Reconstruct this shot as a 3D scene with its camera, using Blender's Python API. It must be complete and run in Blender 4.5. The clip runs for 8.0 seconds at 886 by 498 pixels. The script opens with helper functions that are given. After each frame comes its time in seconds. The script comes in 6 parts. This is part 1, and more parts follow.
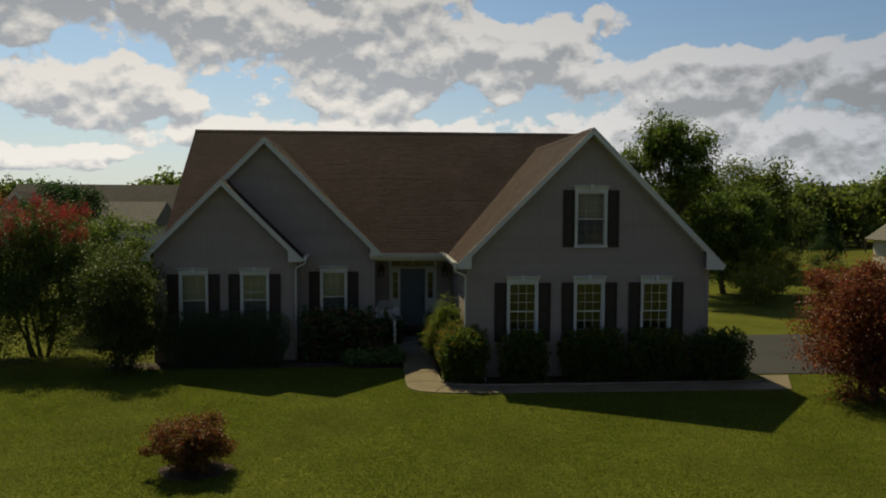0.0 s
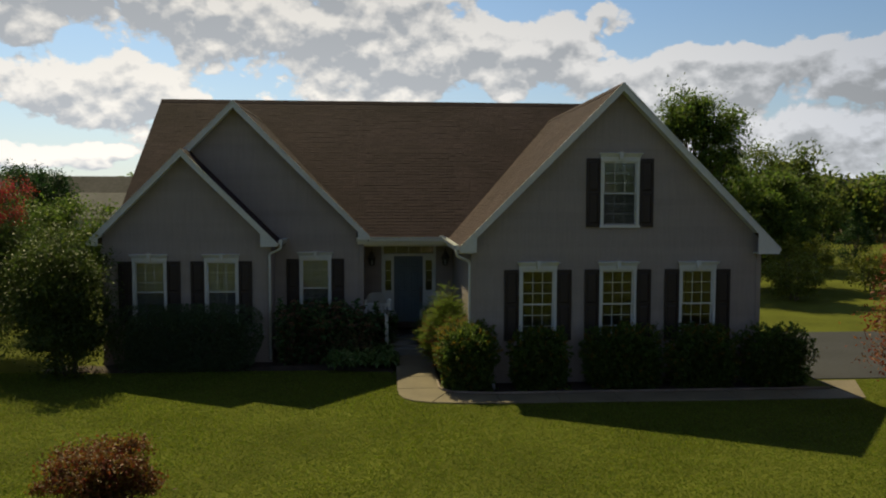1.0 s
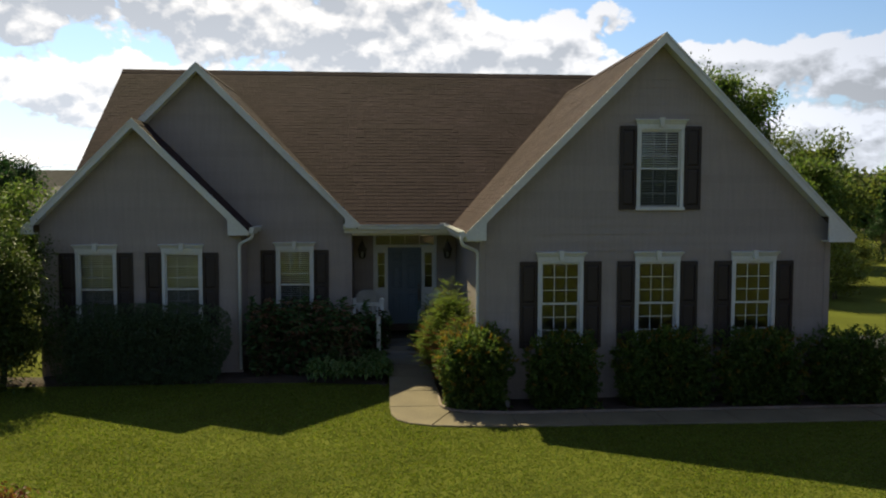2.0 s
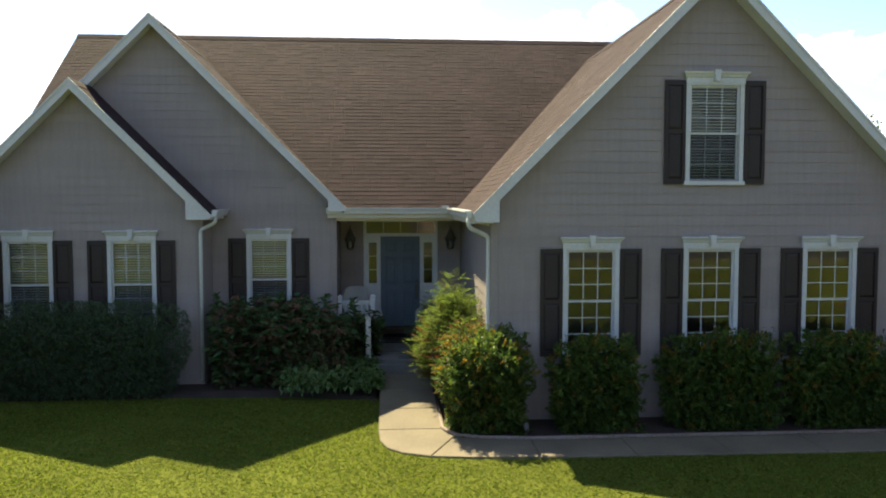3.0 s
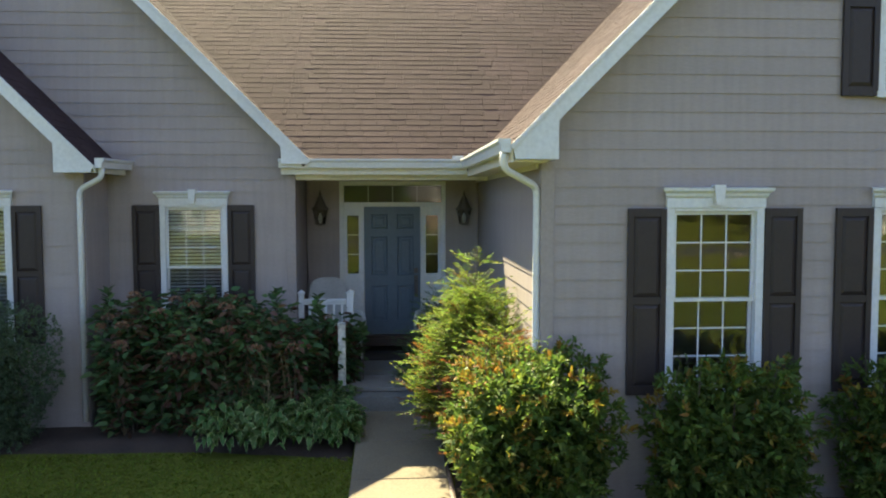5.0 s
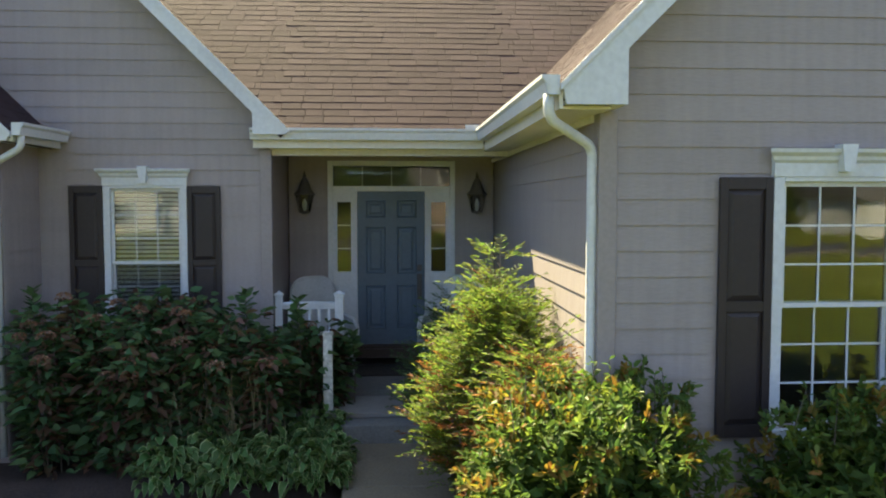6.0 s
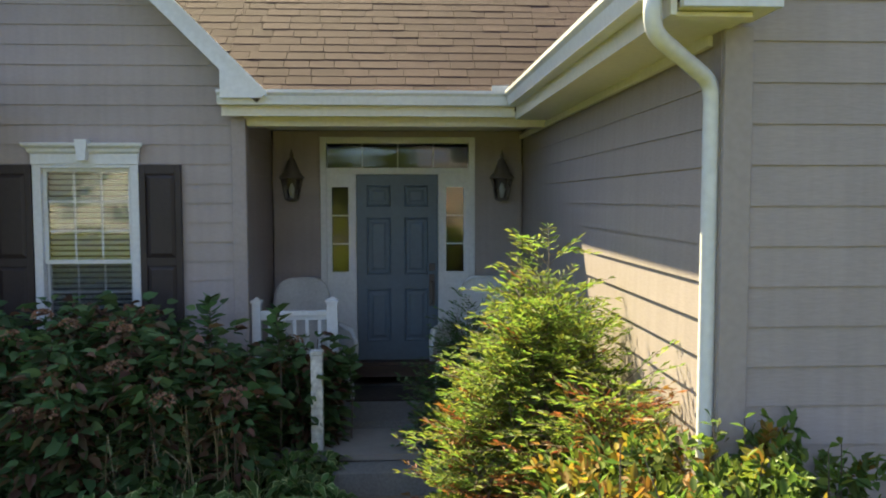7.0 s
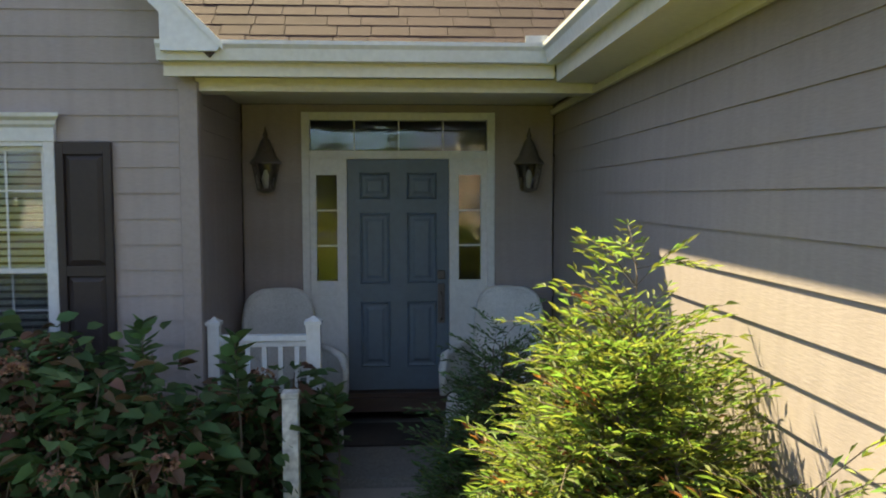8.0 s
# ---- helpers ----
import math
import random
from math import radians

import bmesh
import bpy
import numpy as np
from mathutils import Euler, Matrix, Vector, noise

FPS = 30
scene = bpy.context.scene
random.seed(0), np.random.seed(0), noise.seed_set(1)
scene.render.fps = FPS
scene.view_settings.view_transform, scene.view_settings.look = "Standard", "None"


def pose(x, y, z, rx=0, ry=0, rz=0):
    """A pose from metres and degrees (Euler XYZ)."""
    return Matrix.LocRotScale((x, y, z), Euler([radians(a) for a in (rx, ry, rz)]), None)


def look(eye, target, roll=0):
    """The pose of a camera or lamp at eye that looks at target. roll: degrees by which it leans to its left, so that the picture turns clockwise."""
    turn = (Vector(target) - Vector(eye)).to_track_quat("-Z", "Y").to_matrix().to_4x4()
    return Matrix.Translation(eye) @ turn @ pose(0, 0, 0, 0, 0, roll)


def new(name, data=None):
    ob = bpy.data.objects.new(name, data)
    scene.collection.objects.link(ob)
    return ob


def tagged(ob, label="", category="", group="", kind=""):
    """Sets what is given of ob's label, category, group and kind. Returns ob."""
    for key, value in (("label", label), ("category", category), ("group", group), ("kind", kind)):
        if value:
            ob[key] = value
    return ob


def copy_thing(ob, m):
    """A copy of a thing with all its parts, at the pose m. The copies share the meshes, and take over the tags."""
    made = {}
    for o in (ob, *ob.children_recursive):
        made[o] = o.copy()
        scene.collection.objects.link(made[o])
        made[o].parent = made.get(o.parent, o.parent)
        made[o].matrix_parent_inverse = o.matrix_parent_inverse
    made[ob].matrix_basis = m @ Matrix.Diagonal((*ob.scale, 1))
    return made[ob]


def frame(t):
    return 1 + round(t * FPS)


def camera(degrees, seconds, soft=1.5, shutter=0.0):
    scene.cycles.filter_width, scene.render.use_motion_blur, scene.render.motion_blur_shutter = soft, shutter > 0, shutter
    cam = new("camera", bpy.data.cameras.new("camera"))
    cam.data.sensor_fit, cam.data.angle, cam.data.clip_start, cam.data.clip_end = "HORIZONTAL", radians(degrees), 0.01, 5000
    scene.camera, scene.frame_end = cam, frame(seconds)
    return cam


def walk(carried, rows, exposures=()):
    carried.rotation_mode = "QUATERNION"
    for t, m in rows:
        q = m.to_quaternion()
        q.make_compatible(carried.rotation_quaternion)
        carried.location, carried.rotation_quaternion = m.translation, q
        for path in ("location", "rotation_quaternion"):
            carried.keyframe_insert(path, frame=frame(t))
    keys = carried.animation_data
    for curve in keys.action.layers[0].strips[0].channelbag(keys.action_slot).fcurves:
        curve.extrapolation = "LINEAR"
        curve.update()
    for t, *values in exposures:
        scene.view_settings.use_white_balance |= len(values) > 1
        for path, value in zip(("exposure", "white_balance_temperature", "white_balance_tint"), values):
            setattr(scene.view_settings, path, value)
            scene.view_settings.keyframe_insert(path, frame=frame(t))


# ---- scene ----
cam = camera(59.3, 8.0, soft=2.0)
PATH = [
    (0, (0.739, 0.298, 5.209), (0.895, 2.289, 5.096), 0.2),
    (0.5, (0.955, 2.213, 4.807), (1.107, 4.204, 4.693), 0.1),
    (1, (1.141, 4.107, 4.544), (1.288, 6.098, 4.427), 0.1),
    (1.2, (1.175, 4.851, 4.44), (1.322, 6.842, 4.32), 0.1),
    (2.5, (1.491, 9.07, 3.889), (1.634, 11.062, 3.771), -0.0),
    (3, (1.586, 10.598, 3.637), (1.726, 12.59, 3.521), 0.0),
    (3.5, (1.722, 12.07, 3.465), (1.853, 14.063, 3.349), -0.0),
    (4, (1.801, 13.463, 3.327), (1.93, 15.455, 3.206), -0.0),
    (4.5, (1.856, 14.798, 3.142), (1.984, 16.79, 3.019), -0.1),
    (6, (1.875, 18.095, 2.718), (2.005, 20.088, 2.601), -0.0),
    (6.5, (1.881, 19.032, 2.666), (2.004, 21.024, 2.54), -0.2),
    (7, (1.871, 19.976, 2.6), (1.985, 21.968, 2.473), -0.1),
    (7.5, (1.835, 20.845, 2.568), (1.957, 22.837, 2.437), 0.0),
    (8, (1.847, 21.705, 2.543), (1.965, 23.697, 2.409), -0.1),
]
EXPOSURES = [(0, -0.33, 6500, 10), (1.2, 0.02, 6400, 10), (2.3, 0.67, 6150, 12), (2.5, 0.87, 6100, 12), (3, 1.57, 6000, 14), (3.5, 2.02, 5950, 14), (4, 2.27, 5950, 14), (4.5, 2.37, 5950, 14), (6, 2.37, 6050, 15), (7, 2.37, 6250, 15), (8, 2.37, 6450, 15)]
walk(cam, [(t, look(eye, target, roll)) for t, eye, target, roll in PATH], EXPOSURES)

# ---- light: sun behind the house, broken cumulus ----
SUN = Vector((-0.36, 0.76, 1.0)).normalized()
sun_el = math.asin(SUN.z)
sun_az = math.atan2(SUN.x, SUN.y)
sun = new("sun", bpy.data.lights.new("sun", "SUN"))
sun.data.energy, sun.data.angle, sun.data.color = 5.0, radians(0.55), (1.0, 0.86, 0.48)
sun.matrix_world = look(SUN * 60, (0, 0, 0))

world = bpy.data.worlds.new("sky")
scene.world = world
world.use_nodes = True
wn, wl = world.node_tree.nodes, world.node_tree.links
wn.clear()


def wnode(kind, **kw):
    n = wn.new(kind)
    for k, v in kw.items():
        n.inputs[k].default_value = v
    return n


def wmath(op, a, b=None, clamp=False):
    n = wn.new("ShaderNodeMath")
    n.operation, n.use_clamp = op, clamp
    for i, v in enumerate((a, b)):
        if v is None:
            continue
        if isinstance(v, (int, float)):
            n.inputs[i].default_value = v
        else:
            wl.new(v, n.inputs[i])
    return n.outputs[0]


def wmix(fac, a, b):
    n = wn.new("ShaderNodeMix")
    n.data_type = "RGBA"
    for i, v in ((0, fac), (6, a), (7, b)):
        if isinstance(v, (int, float)):
            n.inputs[i].default_value = v
        elif isinstance(v, tuple):
            n.inputs[i].default_value = (*v, 1)
        else:
            wl.new(v, n.inputs[i])
    return n.outputs[2]


sky = wn.new("ShaderNodeTexSky")
sky.sky_type, sky.sun_disc = "NISHITA", False
sky.sun_elevation, sky.sun_rotation = sun_el, sun_az
sky.air_density, sky.dust_density = 1.0, 1.2
coords = wn.new("ShaderNodeTexCoord")
sep = wn.new("ShaderNodeSeparateXYZ")
wl.new(coords.outputs["Generated"], sep.inputs[0])
up = wmath("MAXIMUM", sep.outputs[2], 0.0)


def cloud_field(lift):
    """Cumulus density over the sky's dome; lift samples it a little higher, to tell lit tops from grey bases."""
    com = wn.new("ShaderNodeCombineXYZ")
    wl.new(sep.outputs[0], com.inputs[0])
    wl.new(sep.outputs[1], com.inputs[1])
    wl.new(wmath("MULTIPLY", wmath("ADD", sep.outputs[2], lift), 2.3), com.inputs[2])
    moved = wn.new("ShaderNodeVectorMath")
    moved.operation = "ADD"
    moved.inputs[1].default_value = (5.1, 2.2, 0.7)
    wl.new(com.outputs[0], moved.inputs[0])
    big = wnode("ShaderNodeTexNoise", Scale=3.6, Detail=12.0, Roughness=0.54, Distortion=0.0)
    wl.new(moved.outputs[0], big.inputs["Vector"])
    return big.outputs[0]


dens = cloud_field(0.0)
dens_up = cloud_field(0.03)
cover = wnode("ShaderNodeMapRange", **{"From Min": 0.46, "From Max": 0.51})
wl.new(dens, cover.inputs[0])
core = wnode("ShaderNodeMapRange", **{"From Min": 0.50, "From Max": 0.58})
wl.new(dens_up, core.inputs[0])
azim = wmath("ARCTAN2", sep.outputs[0], sep.outputs[1])


def sky_noise(ax, ay, oz, lift=0.0, detail=8.0, rough=0.56):
    com = wn.new("ShaderNodeCombineXYZ")
    wl.new(wmath("MULTIPLY", azim, ax), com.inputs[0])
    wl.new(wmath("MULTIPLY", wmath("ADD", sep.outputs[2], lift), ay), com.inputs[1])
    com.inputs[2].default_value = oz
    n = wnode("ShaderNodeTexNoise", Scale=1.0, Detail=detail, Roughness=rough)
    wl.new(com.outputs[0], n.inputs["Vector"])
    return n.outputs[0]


def ramp(value, lo, hi):
    n = wn.new("ShaderNodeMapRange")
    n.interpolation_type = "SMOOTHSTEP"
    n.inputs[1].default_value, n.inputs[2].default_value = lo, hi
    wl.new(value, n.inputs[0])
    return n.outputs[0]


# cumulus heaps over the house: bearing and height of the middle, half-widths, weight
HEAPS = [(-0.02, 0.185, 0.25, 0.085, 1.0), (-0.25, 0.235, 0.24, 0.05, 0.95), (-0.34, 0.135, 0.19, 0.045, 0.8), (-0.47, 0.215, 0.12, 0.05, 1.0), (-0.55, 0.165, 0.05, 0.035, 0.8),
         (0.43, 0.15, 0.23, 0.045, 0.85), (0.19, 0.18, 0.09, 0.045, 0.8), (0.285, 0.225, 0.036, 0.03, 0.62), (-0.03, 0.262, 0.20, 0.045, 0.9), (-0.42, 0.055, 0.17, 0.018, 0.7),
         (0.42, 0.075, 0.36, 0.06, 0.75), (0.62, 0.14, 0.10, 0.05, 0.9), (0.02, 0.075, 0.30, 0.05, 0.7), (-0.2, 0.085, 0.12, 0.03, 0.6)]


def heap_field(lift):
    """How deep in cloud a direction is: the heaps' outlines, broken up into billows."""
    high = wmath("ADD", sep.outputs[2], lift)
    best = None
    for bearing, height, wide, tall, weight in HEAPS:
        dx = wmath("MULTIPLY", wmath("SUBTRACT", azim, bearing), 1 / wide)
        dz = wmath("MULTIPLY", wmath("SUBTRACT", high, height), 1 / tall)
        lobe = wmath("SUBTRACT", weight, wmath("ADD", wmath("MULTIPLY", dx, dx), wmath("MULTIPLY", dz, dz)))
        best = lobe if best is None else wmath("MAXIMUM", best, lobe)
    best = wmath("MAXIMUM", best, -1.5)
    broad = sky_noise(9.0, 14.0, 3.3, lift, 9.0, 0.6)
    com = wn.new("ShaderNodeCombineXYZ")
    bend = wmath("MULTIPLY", sky_noise(22.0, 22.0, 8.1, lift, 3.0), 0.05)
    wl.new(wmath("ADD", azim, bend), com.inputs[0])
    wl.new(wmath("ADD", wmath("MULTIPLY", high, 1.25), bend), com.inputs[1])
    puff = wnode("ShaderNodeTexVoronoi", Scale=17.0, Detail=2.0, Roughness=0.5)
    wl.new(com.outputs[0], puff.inputs["Vector"])
    broken = wmath("ADD", wmath("MULTIPLY", wmath("SUBTRACT", broad, 0.5), 2.6), wmath("MULTIPLY", wmath("SUBTRACT", 0.85, puff.outputs["Distance"]), 0.75))
    return wmath("ADD", wmath("ADD", wmath("MULTIPLY", best, 0.75), broken), 0.16), best


# cloud banks brighten towards the horizon under the sun
side = wmath("POWER", wmath("MAXIMUM", wmath("SUBTRACT", wmath("MULTIPLY", sep.outputs[1], 0.97), wmath("MULTIPLY", sep.outputs[0], 0.22)), 0.0), 1.5)
near_sun = wmath("MULTIPLY", side, wmath("POWER", wmath("SUBTRACT", 1.0, up), 1.6))
lit = wmath("ADD", wmath("MULTIPLY", near_sun, 11.0), 2.0)


def tinted(rgb, scale):
    n = wn.new("ShaderNodeVectorMath")
    n.operation = "SCALE"
    n.inputs[0].default_value = rgb
    wl.new(scale, n.inputs["Scale"])
    return n.outputs[0]


lit_col = wmix(side, tinted((0.80, 0.94, 1.18), lit), tinted((1.0, 0.95, 0.86), lit))
shade_col = tinted((0.50, 0.525, 0.55), lit)
cloud = wmix(core.outputs[0], lit_col, shade_col)
haze = wmath("POWER", wmath("SUBTRACT", 1.0, up), 6.0, True)
clear = wn.new("ShaderNodeVectorMath")
clear.operation = "SCALE"
bluer = wn.new("ShaderNodeVectorMath")
bluer.operation = "MULTIPLY"
bluer.inputs[1].default_value = (0.74, 0.98, 1.12)
wl.new(sky.outputs[0], bluer.inputs[0])
wl.new(bluer.outputs[0], clear.inputs[0])
wl.new(wmath("ADD", wmath("MULTIPLY", near_sun, 0.25), 0.85), clear.inputs["Scale"])
air = wmix(wmath("MULTIPLY", haze, 0.7), clear.outputs[0], tinted((0.80, 0.79, 0.755), lit))
far = wmath("ADD", ramp(wmath("ABSOLUTE", azim), 0.75, 1.0), ramp(sep.outputs[2], 0.34, 0.46), True)
whole = wmix(wmath("MULTIPLY", cover.outputs[0], far), air, cloud)
(heap, inside), (heap_over, _) = heap_field(0.0), heap_field(0.014)
ahead = wmath("SUBTRACT", 1.0, ramp(wmath("ABSOLUTE", azim), 0.9, 1.2))
ahead = wmath("MULTIPLY", ahead, wmath("SUBTRACT", 1.0, ramp(sep.outputs[2], 0.34, 0.42)))
heap_mask = wmath("MULTIPLY", ramp(heap, 0.05, 0.27), ahead)
core_grey = wmath("MULTIPLY", ramp(wmath("ADD", wmath("MULTIPLY", inside, 0.6), wmath("MULTIPLY", heap, 0.4)), 0.2, 1.0), 0.60)
relief = wmath("MULTIPLY", wmath("SUBTRACT", heap, heap_over), 2.1)
shine = wmath("ADD", wmath("SUBTRACT", relief, core_grey), 0.76, True)
whole = wmix(heap_mask, whole, wmix(shine, shade_col, lit_col))
bg = wnode("ShaderNodeBackground", Strength=0.095)
wl.new(whole, bg.inputs[0])
out = wn.new("ShaderNodeOutputWorld")
wl.new(bg.outputs[0], out.inputs[0])


# ---- materials ----
def mat(name, base, rough=0.7, dark=0.75, grain=40.0, stain=1.2, bump=0.15, metal=0.0, rand="", spread=0.25, hue=0.0, stretch=(1, 1, 1), gloss=0.5, through_light=0.0):
    """A procedural surface: base colour, varied by fine grain and large stains, and piece by piece."""
    m = bpy.data.materials.new(name)
    m.use_nodes = True
    n, l = m.node_tree.nodes, m.node_tree.links
    p = n["Principled BSDF"]
    p.inputs["Roughness"].default_value, p.inputs["Metallic"].default_value = rough, metal
    p.inputs["Specular IOR Level"].default_value = gloss
    tc, mp = n.new("ShaderNodeTexCoord"), n.new("ShaderNodeMapping")
    mp.inputs["Scale"].default_value = stretch
    l.new(tc.outputs["Object"], mp.inputs[0])
    fine, wide = n.new("ShaderNodeTexNoise"), n.new("ShaderNodeTexNoise")
    fine.inputs["Scale"].default_value, fine.inputs["Detail"].default_value = grain, 4
    wide.inputs["Scale"].default_value, wide.inputs["Detail"].default_value = stain, 5
    for t in (fine, wide):
        l.new(mp.outputs[0], t.inputs["Vector"])
    both = n.new("ShaderNodeMath")
    both.operation = "ADD"
    l.new(fine.outputs[0], both.inputs[0])
    l.new(wide.outputs[0], both.inputs[1])
    rng = n.new("ShaderNodeMapRange")
    rng.inputs[1].default_value, rng.inputs[2].default_value = 0.7, 1.3
    rng.inputs[3].default_value, rng.inputs[4].default_value = dark, 2 - dark
    l.new(both.outputs[0], rng.inputs[0])
    value = rng.outputs[0]
    hsv = n.new("ShaderNodeHueSaturation")
    hsv.inputs["Color"].default_value = (*base, 1)
    if rand:
        src = n.new("ShaderNodeObjectInfo").outputs["Random"] if rand == "object" else n.new("ShaderNodeNewGeometry").outputs["Random Per Island"]
        r2 = n.new("ShaderNodeMapRange")
        r2.inputs[3].default_value, r2.inputs[4].default_value = 1 - spread, 1 + spread
        l.new(src, r2.inputs[0])
        mul = n.new("ShaderNodeMath")
        mul.operation = "MULTIPLY"
        l.new(value, mul.inputs[0])
        l.new(r2.outputs[0], mul.inputs[1])
        value = mul.outputs[0]
        if hue:
            r3 = n.new("ShaderNodeMapRange")
            r3.inputs[3].default_value, r3.inputs[4].default_value = 0.5 - hue, 0.5 + hue
            wob = n.new("ShaderNodeMath")
            wob.operation = "FRACT"
            m7 = n.new("ShaderNodeMath")
            m7.operation = "MULTIPLY"
            m7.inputs[1].default_value = 7.31
            l.new(src, m7.inputs[0])
            l.new(m7.outputs[0], wob.inputs[0])
            l.new(wob.outputs[0], r3.inputs[0])
            l.new(r3.outputs[0], hsv.inputs["Hue"])
    l.new(value, hsv.inputs["Value"])
    l.new(hsv.outputs[0], p.inputs["Base Color"])
    if bump:
        b = n.new("ShaderNodeBump")
        b.inputs["Strength"].default_value, b.inputs["Distance"].default_value = bump, 0.01
        l.new(fine.outputs[0], b.inputs["Height"])
        l.new(b.outputs[0], p.inputs["Normal"])
    if through_light:
        tr = n.new("ShaderNodeBsdfTranslucent")
        mx = n.new("ShaderNodeMixShader")
        mx.inputs[0].default_value = through_light
        warm = n.new("ShaderNodeHueSaturation")
        warm.inputs["Saturation"].default_value, warm.inputs["Value"].default_value = 1.1, 1.5
        l.new(hsv.outputs[0], warm.inputs["Color"])
        l.new(warm.outputs[0], tr.inputs[0])
        l.new(p.outputs[0], mx.inputs[1])
        l.new(tr.outputs[0], mx.inputs[2])
        l.new(mx.outputs[0], n["Material Output"].inputs[0])
    return m


def glass_mat(name, ior, tint, veil=0.0):
    m = bpy.data.materials.new(name)
    m.use_nodes = True
    n, l = m.node_tree.nodes, m.node_tree.links
    n.remove(n["Principled BSDF"])
    tr, gl, fr, mx = n.new("ShaderNodeBsdfTransparent"), n.new("ShaderNodeBsdfGlossy"), n.new("ShaderNodeFresnel"), n.new("ShaderNodeMixShader")
    tr.inputs[0].default_value = (*tint, 1)
    gl.inputs["Roughness"].default_value = 0.0
    fr.inputs["IOR"].default_value = ior
    bn, nz = n.new("ShaderNodeBump"), n.new("ShaderNodeTexNoise")
    nz.inputs["Scale"].default_value = 2.2
    bn.inputs["Strength"].default_value, bn.inputs["Distance"].default_value = 0.12, 0.02
    l.new(nz.outputs[0], bn.inputs["Height"])
    l.new(bn.outputs[0], gl.inputs["Normal"])
    l.new(fr.outputs[0], mx.inputs[0])
    l.new(tr.outputs[0], mx.inputs[1])
    l.new(gl.outputs[0], mx.inputs[2])
    l.new(mx.outputs[0], n["Material Output"].inputs[0])
    return m


def screen_mat(name):
    m = bpy.data.materials.new(name)
    m.use_nodes = True
    n, l = m.node_tree.nodes, m.node_tree.links
    p = n["Principled BSDF"]
    p.inputs["Base Color"].default_value, p.inputs["Roughness"].default_value = (0.03, 0.035, 0.045, 1), 0.8
    tr, mx = n.new("ShaderNodeBsdfTransparent"), n.new("ShaderNodeMixShader")
    mx.inputs[0].default_value = 0.24
    l.new(tr.outputs[0], mx.inputs[1])
    l.new(p.outputs[0], mx.inputs[2])
    l.new(mx.outputs[0], n["Material Output"].inputs[0])
    return m


def streaked(m, amount, scale):
    """Adds faint upright streaks to a painted surface's colour."""
    n, l = m.node_tree.nodes, m.node_tree.links
    p = n["Principled BSDF"]
    src = p.inputs["Base Color"].links[0].from_socket
    tc, mp, nz, rg, mx = n.new("ShaderNodeTexCoord"), n.new("ShaderNodeMapping"), n.new("ShaderNodeTexNoise"), n.new("ShaderNodeMapRange"), n.new("ShaderNodeMix")
    mp.inputs["Scale"].default_value = scale
    nz.inputs["Scale"].default_value, nz.inputs["Detail"].default_value = 1.0, 4
    rg.inputs[1].default_value, rg.inputs[2].default_value, rg.inputs[3].default_value, rg.inputs[4].default_value = 0.35, 0.62, 1 - amount, 1.0
    l.new(tc.outputs["Object"], mp.inputs[0])
    l.new(mp.outputs[0], nz.inputs["Vector"])
    l.new(nz.outputs[0], rg.inputs[0])
    mx.data_type, mx.blend_type = "RGBA", "MULTIPLY"
    mx.inputs[0].default_value = 1.0
    l.new(src, mx.inputs[6])
    l.new(rg.outputs[0], mx.inputs[7])
    l.new(mx.outputs[2], p.inputs["Base Color"])


SIDING = mat("fibre_cement_siding", (0.318, 0.272, 0.258), 0.65, 0.9, 60, 0.8, 0.12, rand="object", spread=0.035, stretch=(0.3, 0.3, 2.5))
streaked(SIDING, 0.08, (16, 16, 1.3))
WALL = mat("painted_wall_board", (0.307, 0.263, 0.248), 0.7, 0.9, 30, 0.8, 0.1)
TRIM = mat("white_painted_trim", (0.62, 0.63, 0.63), 0.5, 0.90, 25, 1.1, 0.05)
CREAM = mat("cream_soffit_paint", (0.66, 0.63, 0.54), 0.6, 0.92, 25, 1.2, 0.05)
SHUTTER = mat("black_brown_shutter_paint", (0.034, 0.025, 0.024), 0.5, 0.85, 30, 2.0, 0.08, gloss=0.35)
SHINGLE = mat("brown_asphalt_shingle", (0.047, 0.030, 0.031), 0.92, 0.70, 160, 0.6, 0.4, rand="object", spread=0.14, gloss=0.16)
SHINGLES = mat("brown_asphalt_shingles", (0.047, 0.030, 0.031), 0.92, 0.70, 160, 0.6, 0.4, rand="island", spread=0.14, gloss=0.16)
DECK = mat("roof_deck", (0.06, 0.045, 0.04), 0.9, 0.8, 20, 1.0, 0.1)
DOORPAINT = mat("slate_blue_door_paint", (0.087, 0.124, 0.164), 0.45, 0.9, 20, 1.5, 0.05)
IRON = mat("black_iron", (0.115, 0.10, 0.09), 0.6, 0.85, 40, 3.0, 0.1, metal=0.2)
GLASS = glass_mat("window_glass", 1.65, (0.92, 0.95, 0.94))
CLEAR = glass_mat("clear_glass", 1.45, (0.95, 0.95, 0.94))
SCREEN = screen_mat("insect_screen")
BLIND = mat("white_blind_slat", (0.82, 0.82, 0.78), 0.6, 0.95, 20, 2.0, 0.02)
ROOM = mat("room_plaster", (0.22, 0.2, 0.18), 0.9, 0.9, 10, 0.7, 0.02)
CONCRETE = mat("weathered_concrete", (0.155, 0.126, 0.082), 0.85, 0.72, 45, 1.1, 0.25)
STEPSTONE = mat("grey_step_concrete", (0.155, 0.15, 0.138), 0.85, 0.7, 45, 1.3, 0.25)
ASPHALT = mat("asphalt", (0.042, 0.042, 0.046), 0.9, 0.7, 90, 0.5, 0.4, gloss=0.2)
